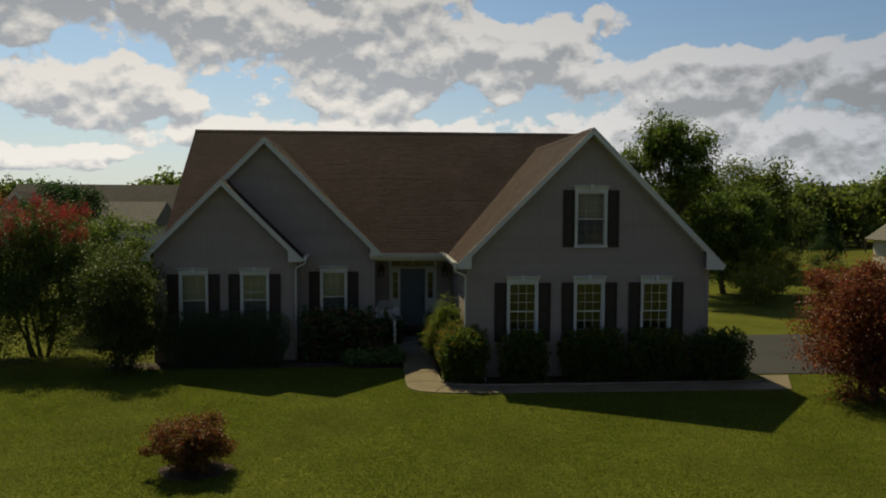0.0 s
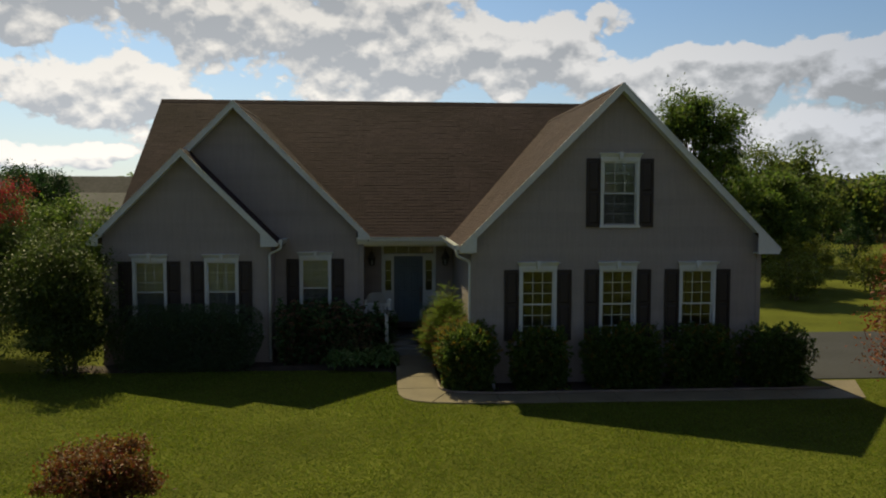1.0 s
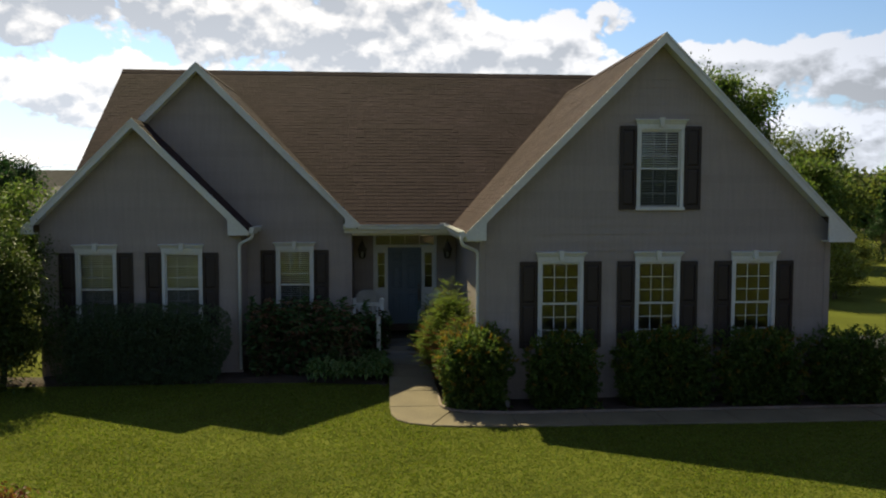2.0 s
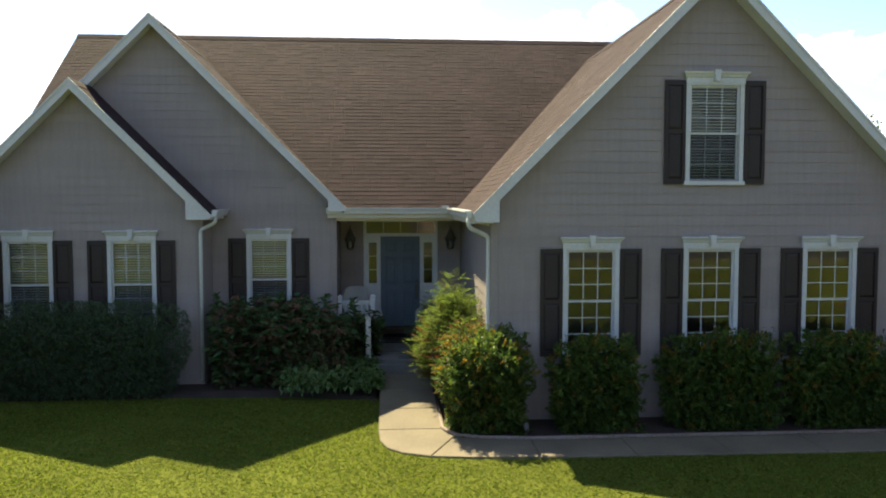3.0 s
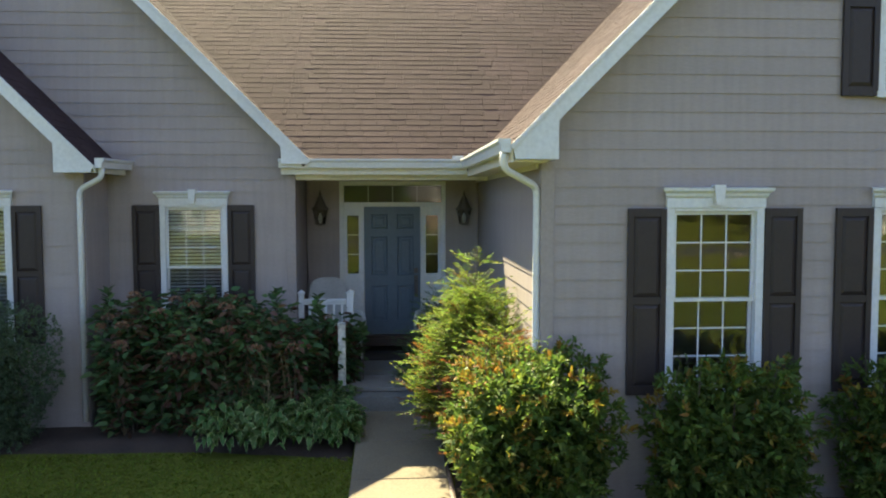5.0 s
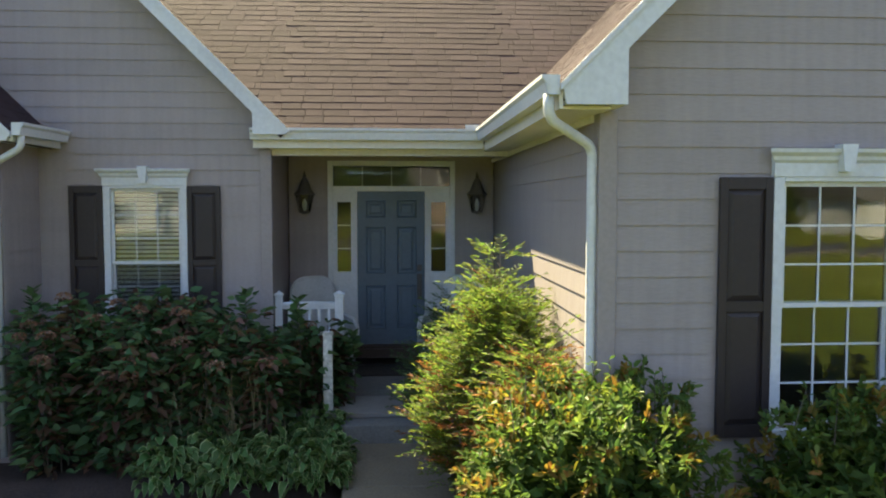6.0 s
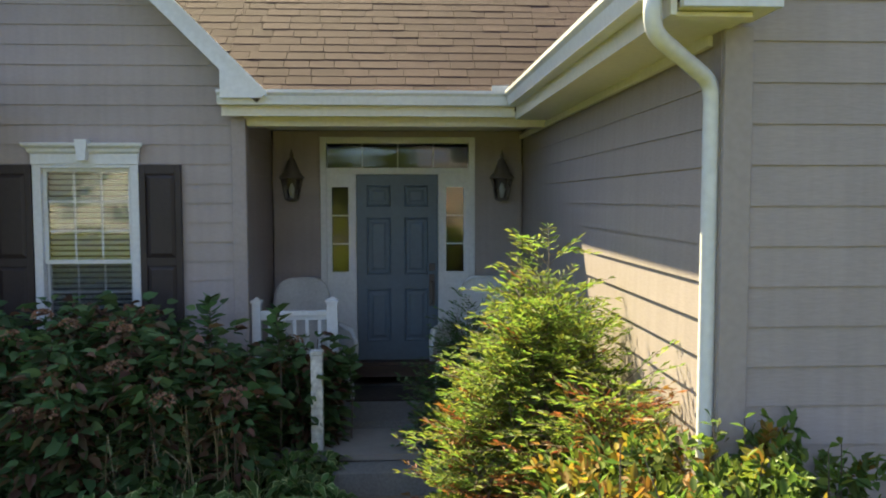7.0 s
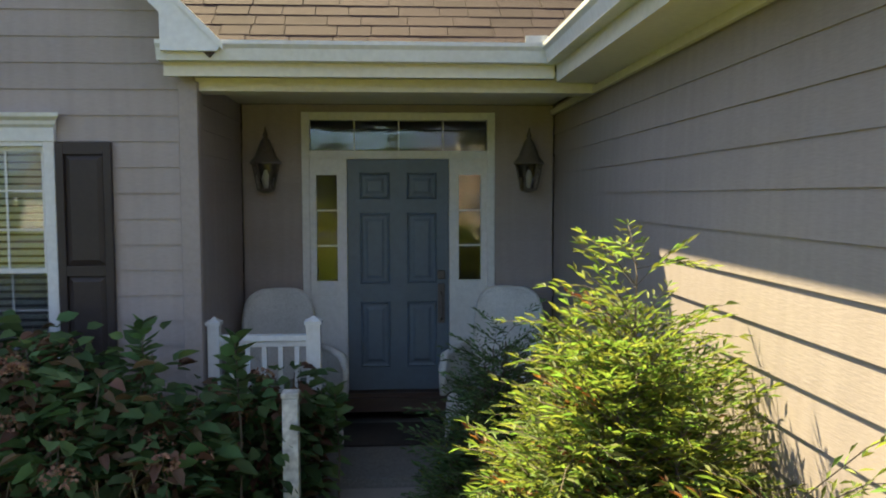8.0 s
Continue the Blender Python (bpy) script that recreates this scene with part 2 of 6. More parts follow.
MULCH = mat("dark_mulch", (0.045, 0.028, 0.02), 0.95, 0.45, 38, 2.0, 1.0)
WOOD = mat("dark_threshold_wood", (0.06, 0.035, 0.025), 0.6, 0.7, 30, 2.0, 0.2, stretch=(1, 6, 6))
MAT = mat("door_mat_fibre", (0.035, 0.028, 0.024), 0.95, 0.6, 120, 3.0, 0.6)
WICKER = mat("white_wicker", (0.55, 0.55, 0.53), 0.65, 0.8, 70, 3.0, 0.4)
CUSHION = mat("grey_green_cushion", (0.2, 0.22, 0.2), 0.9, 0.8, 60, 3.0, 0.2)
BARK = mat("bark", (0.11, 0.085, 0.065), 0.9, 0.6, 25, 3.0, 0.6, stretch=(1, 1, 0.3))
STALK = mat("dry_stalk", (0.30, 0.24, 0.13), 0.85, 0.7, 30, 2.0, 0.1, rand="island", spread=0.35)


def leafy(name, base, spread=0.45, hue=0.02, rough=0.5, glow=0.35, gloss=0.22):
    return mat(name, base, rough, 0.85, 12, 1.6, 0.0, rand="island", spread=spread, hue=hue, through_light=glow, gloss=gloss)


LEAF_SHRUB = leafy("glossy_shrub_leaf", (0.078, 0.118, 0.03), 0.45, 0.025, 0.55, 0.4, 0.12)
LEAF_FRESH = leafy("light_shrub_leaf", (0.12, 0.17, 0.035), 0.4, 0.03, 0.45, 0.45, 0.3)
LEAF_TIP = leafy("young_bronze_leaf", (0.21, 0.15, 0.034), 0.4, 0.045, 0.55, 0.35, 0.12)
# hedge leaf is lifted and blued: a hazy veil put into its colour
LEAF_HEDGE = leafy("dark_hedge_leaf", (0.088, 0.128, 0.068), 0.5, 0.02, 0.5)
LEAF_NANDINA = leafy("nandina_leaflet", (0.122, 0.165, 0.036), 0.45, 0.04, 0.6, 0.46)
LEAF_NANDINA_RED = leafy("nandina_red_leaflet", (0.16, 0.075, 0.03), 0.4, 0.03, 0.45, 0.4)
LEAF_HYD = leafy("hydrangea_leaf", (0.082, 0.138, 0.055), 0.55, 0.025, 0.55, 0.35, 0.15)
LEAF_HYD_OLD = leafy("bronzed_hydrangea_leaf", (0.13, 0.08, 0.048), 0.45, 0.03, 0.6)
FLOWER_DRY = leafy("dried_flower_head", (0.30, 0.17, 0.11), 0.4, 0.02, 0.9, 0.2)
LEAF_HOSTA = leafy("hosta_leaf", (0.075, 0.135, 0.035), 0.35, 0.02, 0.45)
LEAF_HOSTA_EDGE = leafy("hosta_leaf_margin", (0.30, 0.35, 0.15), 0.3, 0.02, 0.5)
LEAF_CRAPE = leafy("crape_myrtle_leaf", (0.065, 0.10, 0.025), 0.5, 0.02)
BLOSSOM = leafy("crimson_blossom", (0.30, 0.042, 0.048), 0.4, 0.02, 0.7, 0.3)
LEAF_VITEX = leafy("grey_green_leaf", (0.06, 0.085, 0.022), 0.5, 0.025)
LEAF_MAPLE = leafy("red_maple_leaf", (0.17, 0.062, 0.034), 0.5, 0.03, 0.5, 0.35)
LEAF_MAPLE_BUSH = leafy("rust_maple_leaf", (0.15, 0.075, 0.025), 0.5, 0.06, 0.5, 0.35)
LEAF_OAK = leafy("oak_leaf", (0.085, 0.125, 0.03), 0.5, 0.02, 0.5, 0.5)
LEAF_CEDAR = leafy("arborvitae_foliage", (0.025, 0.055, 0.018), 0.4, 0.02, 0.6)
LEAF_WOOD = leafy("woodland_leaf", (0.095, 0.125, 0.032), 0.45, 0.03, 0.6, 0.5)
LEAF_YELLOW = leafy("yellow_green_leaf", (0.15, 0.17, 0.035), 0.45, 0.03, 0.5)
BLADE = leafy("grass_blade", (0.125, 0.158, 0.026), 0.22, 0.02, 0.7, 0.5, 0.05)


# ---- building blocks ----
ORIGIN = {}


def thing(name, at, label, category, group="", kind=""):
    e = new(name)
    e.location, e.empty_display_size = at, 0.2
    ORIGIN[e.name] = Vector(at)
    return tagged(e, label, category, group, kind)


def mesh_from(name, verts, faces, mats, index=None):
    me = bpy.data.meshes.new(name)
    me.from_pydata(verts, [], faces)
    for m in mats if isinstance(mats, (list, tuple)) else [mats]:
        me.materials.append(m)
    if index is not None:
        me.polygons.foreach_set("material_index", np.asarray(index, dtype=np.int32))
    return me


def part(name, bm, material, parent=None, label="", smooth=False):
    """Links a bmesh, drawn in the place's own metres, as one mesh under a thing or a part."""
    bmesh.ops.recalc_face_normals(bm, faces=bm.faces)
    off = ORIGIN.get(parent.name, Vector()) if parent else Vector()
    bmesh.ops.translate(bm, verts=bm.verts, vec=-off)
    me = bpy.data.meshes.new(name)
    bm.to_mesh(me)
    bm.free()
    for m in material if isinstance(material, (list, tuple)) else [material]:
        me.materials.append(m)
    if smooth:
        me.shade_smooth()
    ob = new(name, me)
    if parent:
        ob.parent = parent
    ORIGIN[ob.name] = off
    return tagged(ob, label)


def box(bm, x0, x1, y0, y1, z0, z1):
    v = [bm.verts.new((x, y, z)) for z in (z0, z1) for x, y in ((x0, y0), (x1, y0), (x1, y1), (x0, y1))]
    for q in ((3, 2, 1, 0), (4, 5, 6, 7), (0, 1, 5, 4), (1, 2, 6, 5), (2, 3, 7, 6), (3, 0, 4, 7)):
        bm.faces.new([v[i] for i in q])
    return v


def boxes(*rows, bevel=0.0):
    bm = bmesh.new()
    for r in rows:
        box(bm, *r)
    if bevel:
        bmesh.ops.bevel(bm, geom=bm.edges[:], offset=bevel, segments=1, affect="EDGES")
    return bm


def prism(bm, outline, shift):
    """A solid from a flat outline of points, pushed along shift."""
    a = [bm.verts.new(p) for p in outline]
    b = [bm.verts.new(Vector(p) + Vector(shift)) for p in outline]
    bm.faces.new(a[::-1])
    bm.faces.new(b)
    for i in range(len(a)):
        j = (i + 1) % len(a)
        bm.faces.new((a[i], a[j], b[j], b[i]))


def tube(bm, pts, radii, sides=6, cap=True):
    rings = []
    pts = [Vector(p) for p in pts]
    for i, p in enumerate(pts):
        d = (pts[min(i + 1, len(pts) - 1)] - pts[max(i - 1, 0)]).normalized()
        a = d.cross(Vector((0.31, 0.87, 0.38)))
        if a.length < 0.05:
            a = d.cross(Vector((1, 0, 0)))
        a.normalize()
        b = d.cross(a)
        r = radii[i] if hasattr(radii, "__len__") else radii
        rings.append([bm.verts.new(p + (a * math.cos(k * math.tau / sides) + b * math.sin(k * math.tau / sides)) * r) for k in range(sides)])
    for u, v in zip(rings, rings[1:]):
        for k in range(sides):
            bm.faces.new((u[k], u[(k + 1) % sides], v[(k + 1) % sides], v[k]))
    if cap:
        bm.faces.new(rings[0][::-1])
        bm.faces.new(rings[-1])


def lathe(bm, x, y, profile, sides=16):
    tube_rings = []
    for r, z in profile:
        tube_rings.append([bm.verts.new((x + r * math.cos(k * math.tau / sides), y + r * math.sin(k * math.tau / sides), z)) for k in range(sides)])
    for u, v in zip(tube_rings, tube_rings[1:]):
        for k in range(sides):
            bm.faces.new((u[k], u[(k + 1) % sides], v[(k + 1) % sides], v[k]))
    bm.faces.new(tube_rings[0][::-1])
    bm.faces.new(tube_rings[-1])


# ---- the ground ----
def grass_ground():
    m = mat("lawn", (0.090, 0.101, 0.0165), 0.95, 0.60, 55, 0.45, 0.5, gloss=0.03)
    return m


LAWN = grass_ground()
bm = bmesh.new()
bmesh.ops.create_grid(bm, x_segments=2, y_segments=2, size=2200)
tagged(part("ground", bm, LAWN), "mown green lawn reaching to the horizon", "lawn", kind="structure")

# ---- the house: plan in metres ----
GY, MY, LY, EY = 23.27, 27.17, 26.30, 28.72  # front faces: gable wing, middle, low gable, entry
GX0, GX1, GAX = 3.28, 10.66, 6.97  # gable wing: walls and ridge line
MX0, MX1, MAX_ = -6.70, 0.47, -3.20
LX1, LAX = -2.10, -4.46
BACK = 38.0
EAVE_Y, EAVE_Z, RIDGE_Y, RIDGE_Z = 26.97, 3.50, 32.48, 8.14
COURSE = 0.176
house = thing("house", (2.0, 28.0, 0.0), "grey-beige sided house with three gables and a brown shingle roof", "house")


def cells(z0, z1, lo, hi, holes):
    """The pieces of a band of wall between two heights that holes leave: x at the bottom left and right, at the top left and right, and heights."""
    cuts = sorted({z0, z1, *[z for h in holes for z in h[2:] if z0 < z < z1]})
    for a, b in zip(cuts, cuts[1:]):
        mid = (a + b) / 2
        xs = sorted((h[0], h[1]) for h in holes if h[2] < mid < h[3])
        left = None
        row = []
        for u, v in xs:
            row.append((left, u))
            left = v
        row.append((left, None))
        for u, v in row:
            bl, tl = (lo(a), lo(b)) if u is None else (u, u)
            br, tr = (hi(a), hi(b)) if v is None else (v, v)
            if br - bl > 0.02 or tr - tl > 0.02:
                yield a, b, bl, max(br, bl), tl, max(tr, tl)


def sided_wall(name, at, along, outward, lo, hi, z0, z1, holes=(), label="", split=40.0, thick=0.14, levels=()):
    """A wall with its backing and, board by board, its lapped siding."""
    O, U, N = Vector((*at, 0)), Vector((*along, 0)), Vector((*outward, 0))
    Z = Vector((0, 0, 1))
    bm = bmesh.new()
    edges = sorted({z0, z1, *levels})
    for a, b in zip(edges, edges[1:]):
        for za, zb, bl, br, tl, tr in cells(a, b, lo, hi, holes):
            prism(bm, [O + U * bl + Z * za, O + U * br + Z * za, O + U * max(tr, tl + 0.001) + Z * zb, O + U * tl + Z * zb], -N * thick)
    w = part(name, bm, WALL, house, label)
    rng = random.Random(name)
    z, row = z0 - 0.02, 0
    while z < z1 - 0.01:
        zt = min(z + COURSE, z1)
        for za, zb, bl, br, tl, tr in cells(max(z, z0), zt, lo, hi, holes):
            joints, x = [], bl + rng.uniform(0.9, 1.0) * split
            while x < br - 0.3:
                if x > tl and x < tr:
                    joints.append(x)
                x += split
            ends = [(bl, tl)] + [(j, j) for j in joints] + [(br, tr)]
            for (p0, p1), (q0, q1) in zip(ends, ends[1:]):
                f0, f1 = (za - z) / COURSE, (zb - z) / COURSE
                n0, n1 = 0.0135 - 0.009 * f0, 0.0135 - 0.009 * f1
                g = 0.0012
                vs = [O + U * (p0 + g) + Z * za, O + U * (q0 - g) + Z * za, O + U * max(q1 - g, p1 + g + 0.002) + Z * zb, O + U * (p1 + g) + Z * zb]
                off = ORIGIN[house.name]
                verts = [v + N * 0.001 - off for v in vs] + [vs[0] + N * n0 - off, vs[1] + N * n0 - off, vs[2] + N * n1 - off, vs[3] + N * n1 - off]
                faces = [(4, 5, 6, 7), (0, 1, 5, 4), (1, 2, 6, 5), (2, 3, 7, 6), (3, 0, 4, 7)]
                if U.cross(Z).dot(N) < 0:
                    faces = [f[::-1] for f in faces]
                b = new("siding_board", mesh_from("siding_board", verts, faces, SIDING))
                b.parent = w
        z, row = zt, row + 1
    return w


# Windows: casing left and right, bottom, top
WIN = {
    "g1": (4.46, 5.41, 1.13, 2.90), "g2": (6.495, 7.445, 1.13, 2.90), "g3": (8.555, 9.505, 1.13, 2.90),
    "up": (6.495, 7.485, 3.98, 5.62),
    "m": (-1.385, -0.455, 1.16, 2.92), "l2": (-3.925, -2.985, 1.16, 2.92), "l1": (-5.90, -4.96, 1.16, 2.92),
}


def hole(k):
    x0, x1, z0, z1 = WIN[k]
    return (x0 + 0.05, x1 - 0.05, z0 + 0.05, z1 - 0.03)


const = lambda v: (lambda z: v)
g_top, m_top, l_top = 7.33, 7.29, 5.85


def slope_lo(x0, ax, top):
    return lambda z: max(x0, ax - (top - z))


def slope_hi(x1, ax, top):
    return lambda z: min(x1, ax + (top - z))


sided_wall("gable_wing_wall", (0, GY), (1, 0), (0, -1), slope_lo(GX0, GAX, g_top), slope_hi(GX1, GAX, g_top), -0.05, g_top, [hole(k) for k in ("g1", "g2", "g3", "up")], "wall of the large gable in lapped grey-beige siding", levels=(g_top - GAX + GX0,))
sided_wall("wing_side_wall", (GX0, 0), (0, 1), (-1, 0), const(GY + 0.003), const(EY - 0.01), -0.05, 3.36, label="side wall of the gable wing beside the porch")
sided_wall("middle_gable_wall", (0, MY), (1, 0), (0, -1), slope_lo(MX0, MAX_, m_top), slope_hi(MX1, MAX_, m_top), -0.05, m_top, [hole("m")], levels=(m_top - MAX_ + MX0, m_top + MAX_ - MX1))
sided_wall("low_gable_wall", (0, LY), (1, 0), (0, -1), slope_lo(MX0, LAX, l_top), slope_hi(LX1, LAX, l_top), -0.05, l_top, [hole("l1"), hole("l2")], levels=(l_top - LAX + MX0, l_top + LAX - LX1))
sided_wall("low_gable_side_wall", (LX1, 0), (0, 1), (1, 0), const(LY + 0.003), const(MY - 0.01), -0.05, 3.36)
sided_wall("porch_side_wall", (MX1, 0), (0, 1), (1, 0), const(MY + 0.003), const(EY - 0.01), 0.4, 3.36)
DOOR_HOLE = (1.03, 2.705, 0.5, 3.26)
sided_wall("entry_wall", (0, EY), (1, 0), (0, -1), const(MX1 + 0.02), const(GX0 - 0.02), 0.4, 3.36, [DOOR_HOLE])

# plain walls that close the house at the back and sides
for nm, r in (("side_wall", (MX0, MX0 + 0.14, LY + 0.15, BACK, -0.05, 3.4)), ("back_wall", (MX0, GX1, BACK - 0.14, BACK, -0.05, 3.4)), ("wing_outer_wall", (GX1 - 0.14, GX1, GY + 0.15, BACK - 0.15, -0.05, 3.6))):
    part(nm, boxes(r), WALL, house)
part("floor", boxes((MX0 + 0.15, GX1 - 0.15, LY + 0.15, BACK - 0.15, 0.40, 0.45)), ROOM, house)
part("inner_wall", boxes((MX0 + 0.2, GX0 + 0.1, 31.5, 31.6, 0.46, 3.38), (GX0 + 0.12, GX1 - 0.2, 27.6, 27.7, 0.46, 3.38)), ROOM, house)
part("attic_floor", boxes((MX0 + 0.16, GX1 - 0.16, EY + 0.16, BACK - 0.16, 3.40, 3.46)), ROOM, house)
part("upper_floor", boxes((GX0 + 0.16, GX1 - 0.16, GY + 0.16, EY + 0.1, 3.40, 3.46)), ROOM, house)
part("foundation", boxes((GX0 + 0.02, GX1 - 0.02, GY + 0.02, GY + 0.12, -0.3, -0.05)), CONCRETE, house)

# corner boards, painted like the walls
CB = 0.10
for nm, r in (
    ("corner_board", (GX0 - 0.024, GX0 + CB, GY - 0.028, GY, -0.05, 3.33)), ("corner_board", (GX0 - 0.028, GX0 - 0.001, GY + 0.002, GY + CB, -0.05, 3.33)),
    ("corner_board", (GX1 - CB, GX1 + 0.024, GY - 0.028, GY, -0.05, 3.33)),
    ("corner_board", (MX1 - CB, MX1 + 0.026, MY - 0.028, MY, -0.05, 3.33)), ("corner_board", (MX1 + 0.001, MX1 + 0.028, MY + 0.002, MY + CB, 0.4, 3.33)),
    ("corner_board", (LX1 - CB, LX1 + 0.026, LY - 0.028, LY, -0.05, 3.33)), ("corner_board", (LX1 + 0.001, LX1 + 0.028, LY + 0.002, LY + CB, -0.05, 3.33)),
    ("corner_board", (MX0 - 0.024, MX0 + CB, LY - 0.028, LY, -0.05, 3.33)),
):
    part(nm, boxes(r, bevel=0.003), WALL, house)


# ---- roofs ----
def interval(poly, s):
    xs = []
    for (u0, s0), (u1, s1) in zip(poly, poly[1:] + poly[:1]):
        if (s0 - s) * (s1 - s) <= 0 and s0 != s1:
            xs.append(u0 + (u1 - u0) * (s - s0) / (s1 - s0))
    return (min(xs), max(xs)) if len(xs) > 1 else None


EXPO = 0.143
TABS = []
for k in range(6):
    r = random.Random(k)
    wdt, t0, drop = 0.20 + 0.03 * k, 0.002 + 0.0015 * (k % 3), 0.005 * (k % 2)
    v = [(0, -drop, 0.001), (wdt, -drop, 0.001), (wdt, EXPO + 0.02, 0.0), (0, EXPO + 0.02, 0.0), (0.004, -drop + 0.002, t0 + 0.006), (wdt - 0.004, -drop + 0.002, t0 + 0.006), (wdt - 0.002, EXPO + 0.02, 0.004), (0.002, EXPO + 0.02, 0.004)]
    TABS.append((wdt, mesh_from("shingle", v, [(4, 5, 6, 7), (0, 1, 5, 4), (1, 2, 6, 5), (3, 0, 4, 7)], SHINGLE)))


def roof_plane(name, O, U, S, poly, near=None, label="", shingled=True):
    """A sloping slab with shingles in courses. poly: outline in metres along the eave and up the slope. near(u, s): which shingles are pieces of their own."""
    O, U, S = Vector(O), Vector(U).normalized(), Vector(S).normalized()
    N = U.cross(S).normalized()
    if N.z < 0:
        N = -N
    bm = bmesh.new()
    prism(bm, [O + U * u + S * s for u, s in poly], -N * 0.11)
    slab = part(name, bm, DECK, house, label)
    off = ORIGIN[house.name]
    smax = max(s for _, s in poly)
    rng = random.Random(name)
    verts, faces = [], []
    base = Matrix((U, S, N)).transposed().to_4x4()
    row = 0
    while row * EXPO < smax - 0.02:
        s0 = row * EXPO
        s1 = min(s0 + EXPO + 0.02, smax)
        a, b = interval(poly, min(max(s0, 0.001), smax - 0.001)), interval(poly, s1 - 0.001)
        if a and b:
            lo, hi = min(a[0], b[0]), max(a[1], b[1])
            u = lo - rng.uniform(0, 0.3)
            while u < hi:
                k = rng.randrange(6)
                wdt, me = TABS[k]
                if near and near(u, s0) and u > max(a[0], b[0]) and u + wdt < min(a[1], b[1]):
                    ob = new("shingle", me)
                    ob.parent = slab
                    ob.matrix_basis = Matrix.Translation(O + U * u + S * s0 + N * 0.004 - off) @ base
                else:
                    t = 0.008 + 0.0015 * (k % 3)
                    d = 0.005 * (k % 2)
                    ba, bb = max(u, a[0]), min(u + wdt, a[1])
                    ta, tb = max(u, b[0]), min(u + wdt, b[1])
                    if bb - ba > 0.01 or tb - ta > 0.01:
                        ba, bb, ta, tb = ba, max(bb, ba + 0.001), ta, max(tb, ta + 0.001)
                        if tb <= ta + 0.002:
                            ta = tb = min(max(ta, ba), bb)
                        if bb <= ba + 0.002:
                            ba = bb = min(max(ba, ta), tb)
                        i = len(verts)
                        P = lambda uu, ss, nn: tuple(O + U * uu + S * ss + N * nn - off)
                        verts += [P(ba, s0 - d, 0.0), P(bb, s0 - d, 0.0), P(bb - 0.002, s0 - d + 0.002, t), P(ba + 0.002, s0 - d + 0.002, t), P(tb - 0.001, s1, 0.006), P(ta + 0.001, s1, 0.006), P(tb, s1, 0.0), P(ta, s1, 0.0)]
                        faces += [(i + 3, i + 2, i + 4, i + 5), (i, i + 1, i + 2, i + 3), (i + 1, i + 6, i + 4, i + 2), (i + 7, i, i + 3, i + 5)]
                u += wdt + 0.0015
        row += 1
    if faces:
        ob = new("shingle_field", mesh_from("shingle_field", verts, faces, SHINGLES))
        ob.parent = slab
        tagged(ob, "weathered brown asphalt shingles", kind="stuff")
    return slab


TANM = (RIDGE_Z - EAVE_Z) / (RIDGE_Y - EAVE_Y)
MS = Vector((0, 1, TANM)).normalized()
MLEN = (RIDGE_Y - EAVE_Y) * math.hypot(1, TANM)
RX0, RX1 = -6.73, 9.5


def main_y(z):
    return EAVE_Y + (z - EAVE_Z) / TANM


def main_s(z):
    return (z - EAVE_Z) / TANM * math.hypot(1, TANM)


SPLIT = 0.30
roof_plane("main_roof_front", (SPLIT, EAVE_Y, EAVE_Z + 0.03), (1, 0, 0), MS, [(0, 0.0), (RX1 - SPLIT, 0.0), (RX1 - SPLIT, MLEN), (0, MLEN)],
           near=lambda u, s: 0.45 < u + SPLIT < 3.25 and s < 4.2, label="steep brown shingle roof slope over the entry")
roof_plane("main_roof_left", (RX0, EAVE_Y, EAVE_Z + 0.03), (1, 0, 0), MS, [(0, 0.62), (SPLIT - RX0, 0.62), (SPLIT - RX0, MLEN), (0, MLEN)])
# a room behind the upper window
bm = bmesh.new()
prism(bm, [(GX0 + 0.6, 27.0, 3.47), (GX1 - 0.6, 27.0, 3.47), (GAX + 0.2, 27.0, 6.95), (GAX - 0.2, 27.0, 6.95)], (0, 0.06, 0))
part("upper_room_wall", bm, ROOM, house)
roof_plane("main_roof_back", (RX1, BACK + 0.3, RIDGE_Z - (BACK + 0.3 - RIDGE_Y) * TANM), (-1, 0, 0), (0, -1, TANM), [(0, 0), (RX1 - RX0, 0), (RX1 - RX0, (BACK + 0.3 - RIDGE_Y) * math.hypot(1, TANM)), (0, (BACK + 0.3 - RIDGE_Y) * math.hypot(1, TANM))])
bm = bmesh.new()
prism(bm, [(RX0, RIDGE_Y - 0.13, RIDGE_Z - 0.06), (RX0, RIDGE_Y, RIDGE_Z + 0.065), (RX0, RIDGE_Y + 0.13, RIDGE_Z - 0.06)], (RX1 - RX0, 0, 0))
part("ridge_cap", bm, SHINGLES, house)
# the main body's end walls under the roof
for nm, x in (("main_gable_wall", MX0 + 0.001), ("main_end_wall", RX1 - 0.3)):
    bm = bmesh.new()
    prism(bm, [(x, main_y(3.42), 3.42), (x, RIDGE_Y, RIDGE_Z - 0.2), (x, 2 * RIDGE_Y - main_y(3.42), 3.42)], (0.13, 0, 0))
    part(nm, bm, WALL, house)
bm = bmesh.new()
prism(bm, [(RX0 - 0.005, main_y(3.9), 3.92), (RX0 - 0.005, RIDGE_Y, RIDGE_Z + 0.02), (RX0 - 0.005, RIDGE_Y, RIDGE_Z - 0.2), (RX0 - 0.005, main_y(3.9) + 0.1, 3.78)], (0.03, 0, 0))
part("rake_board", bm, TRIM, house)

R2 = math.sqrt(2)


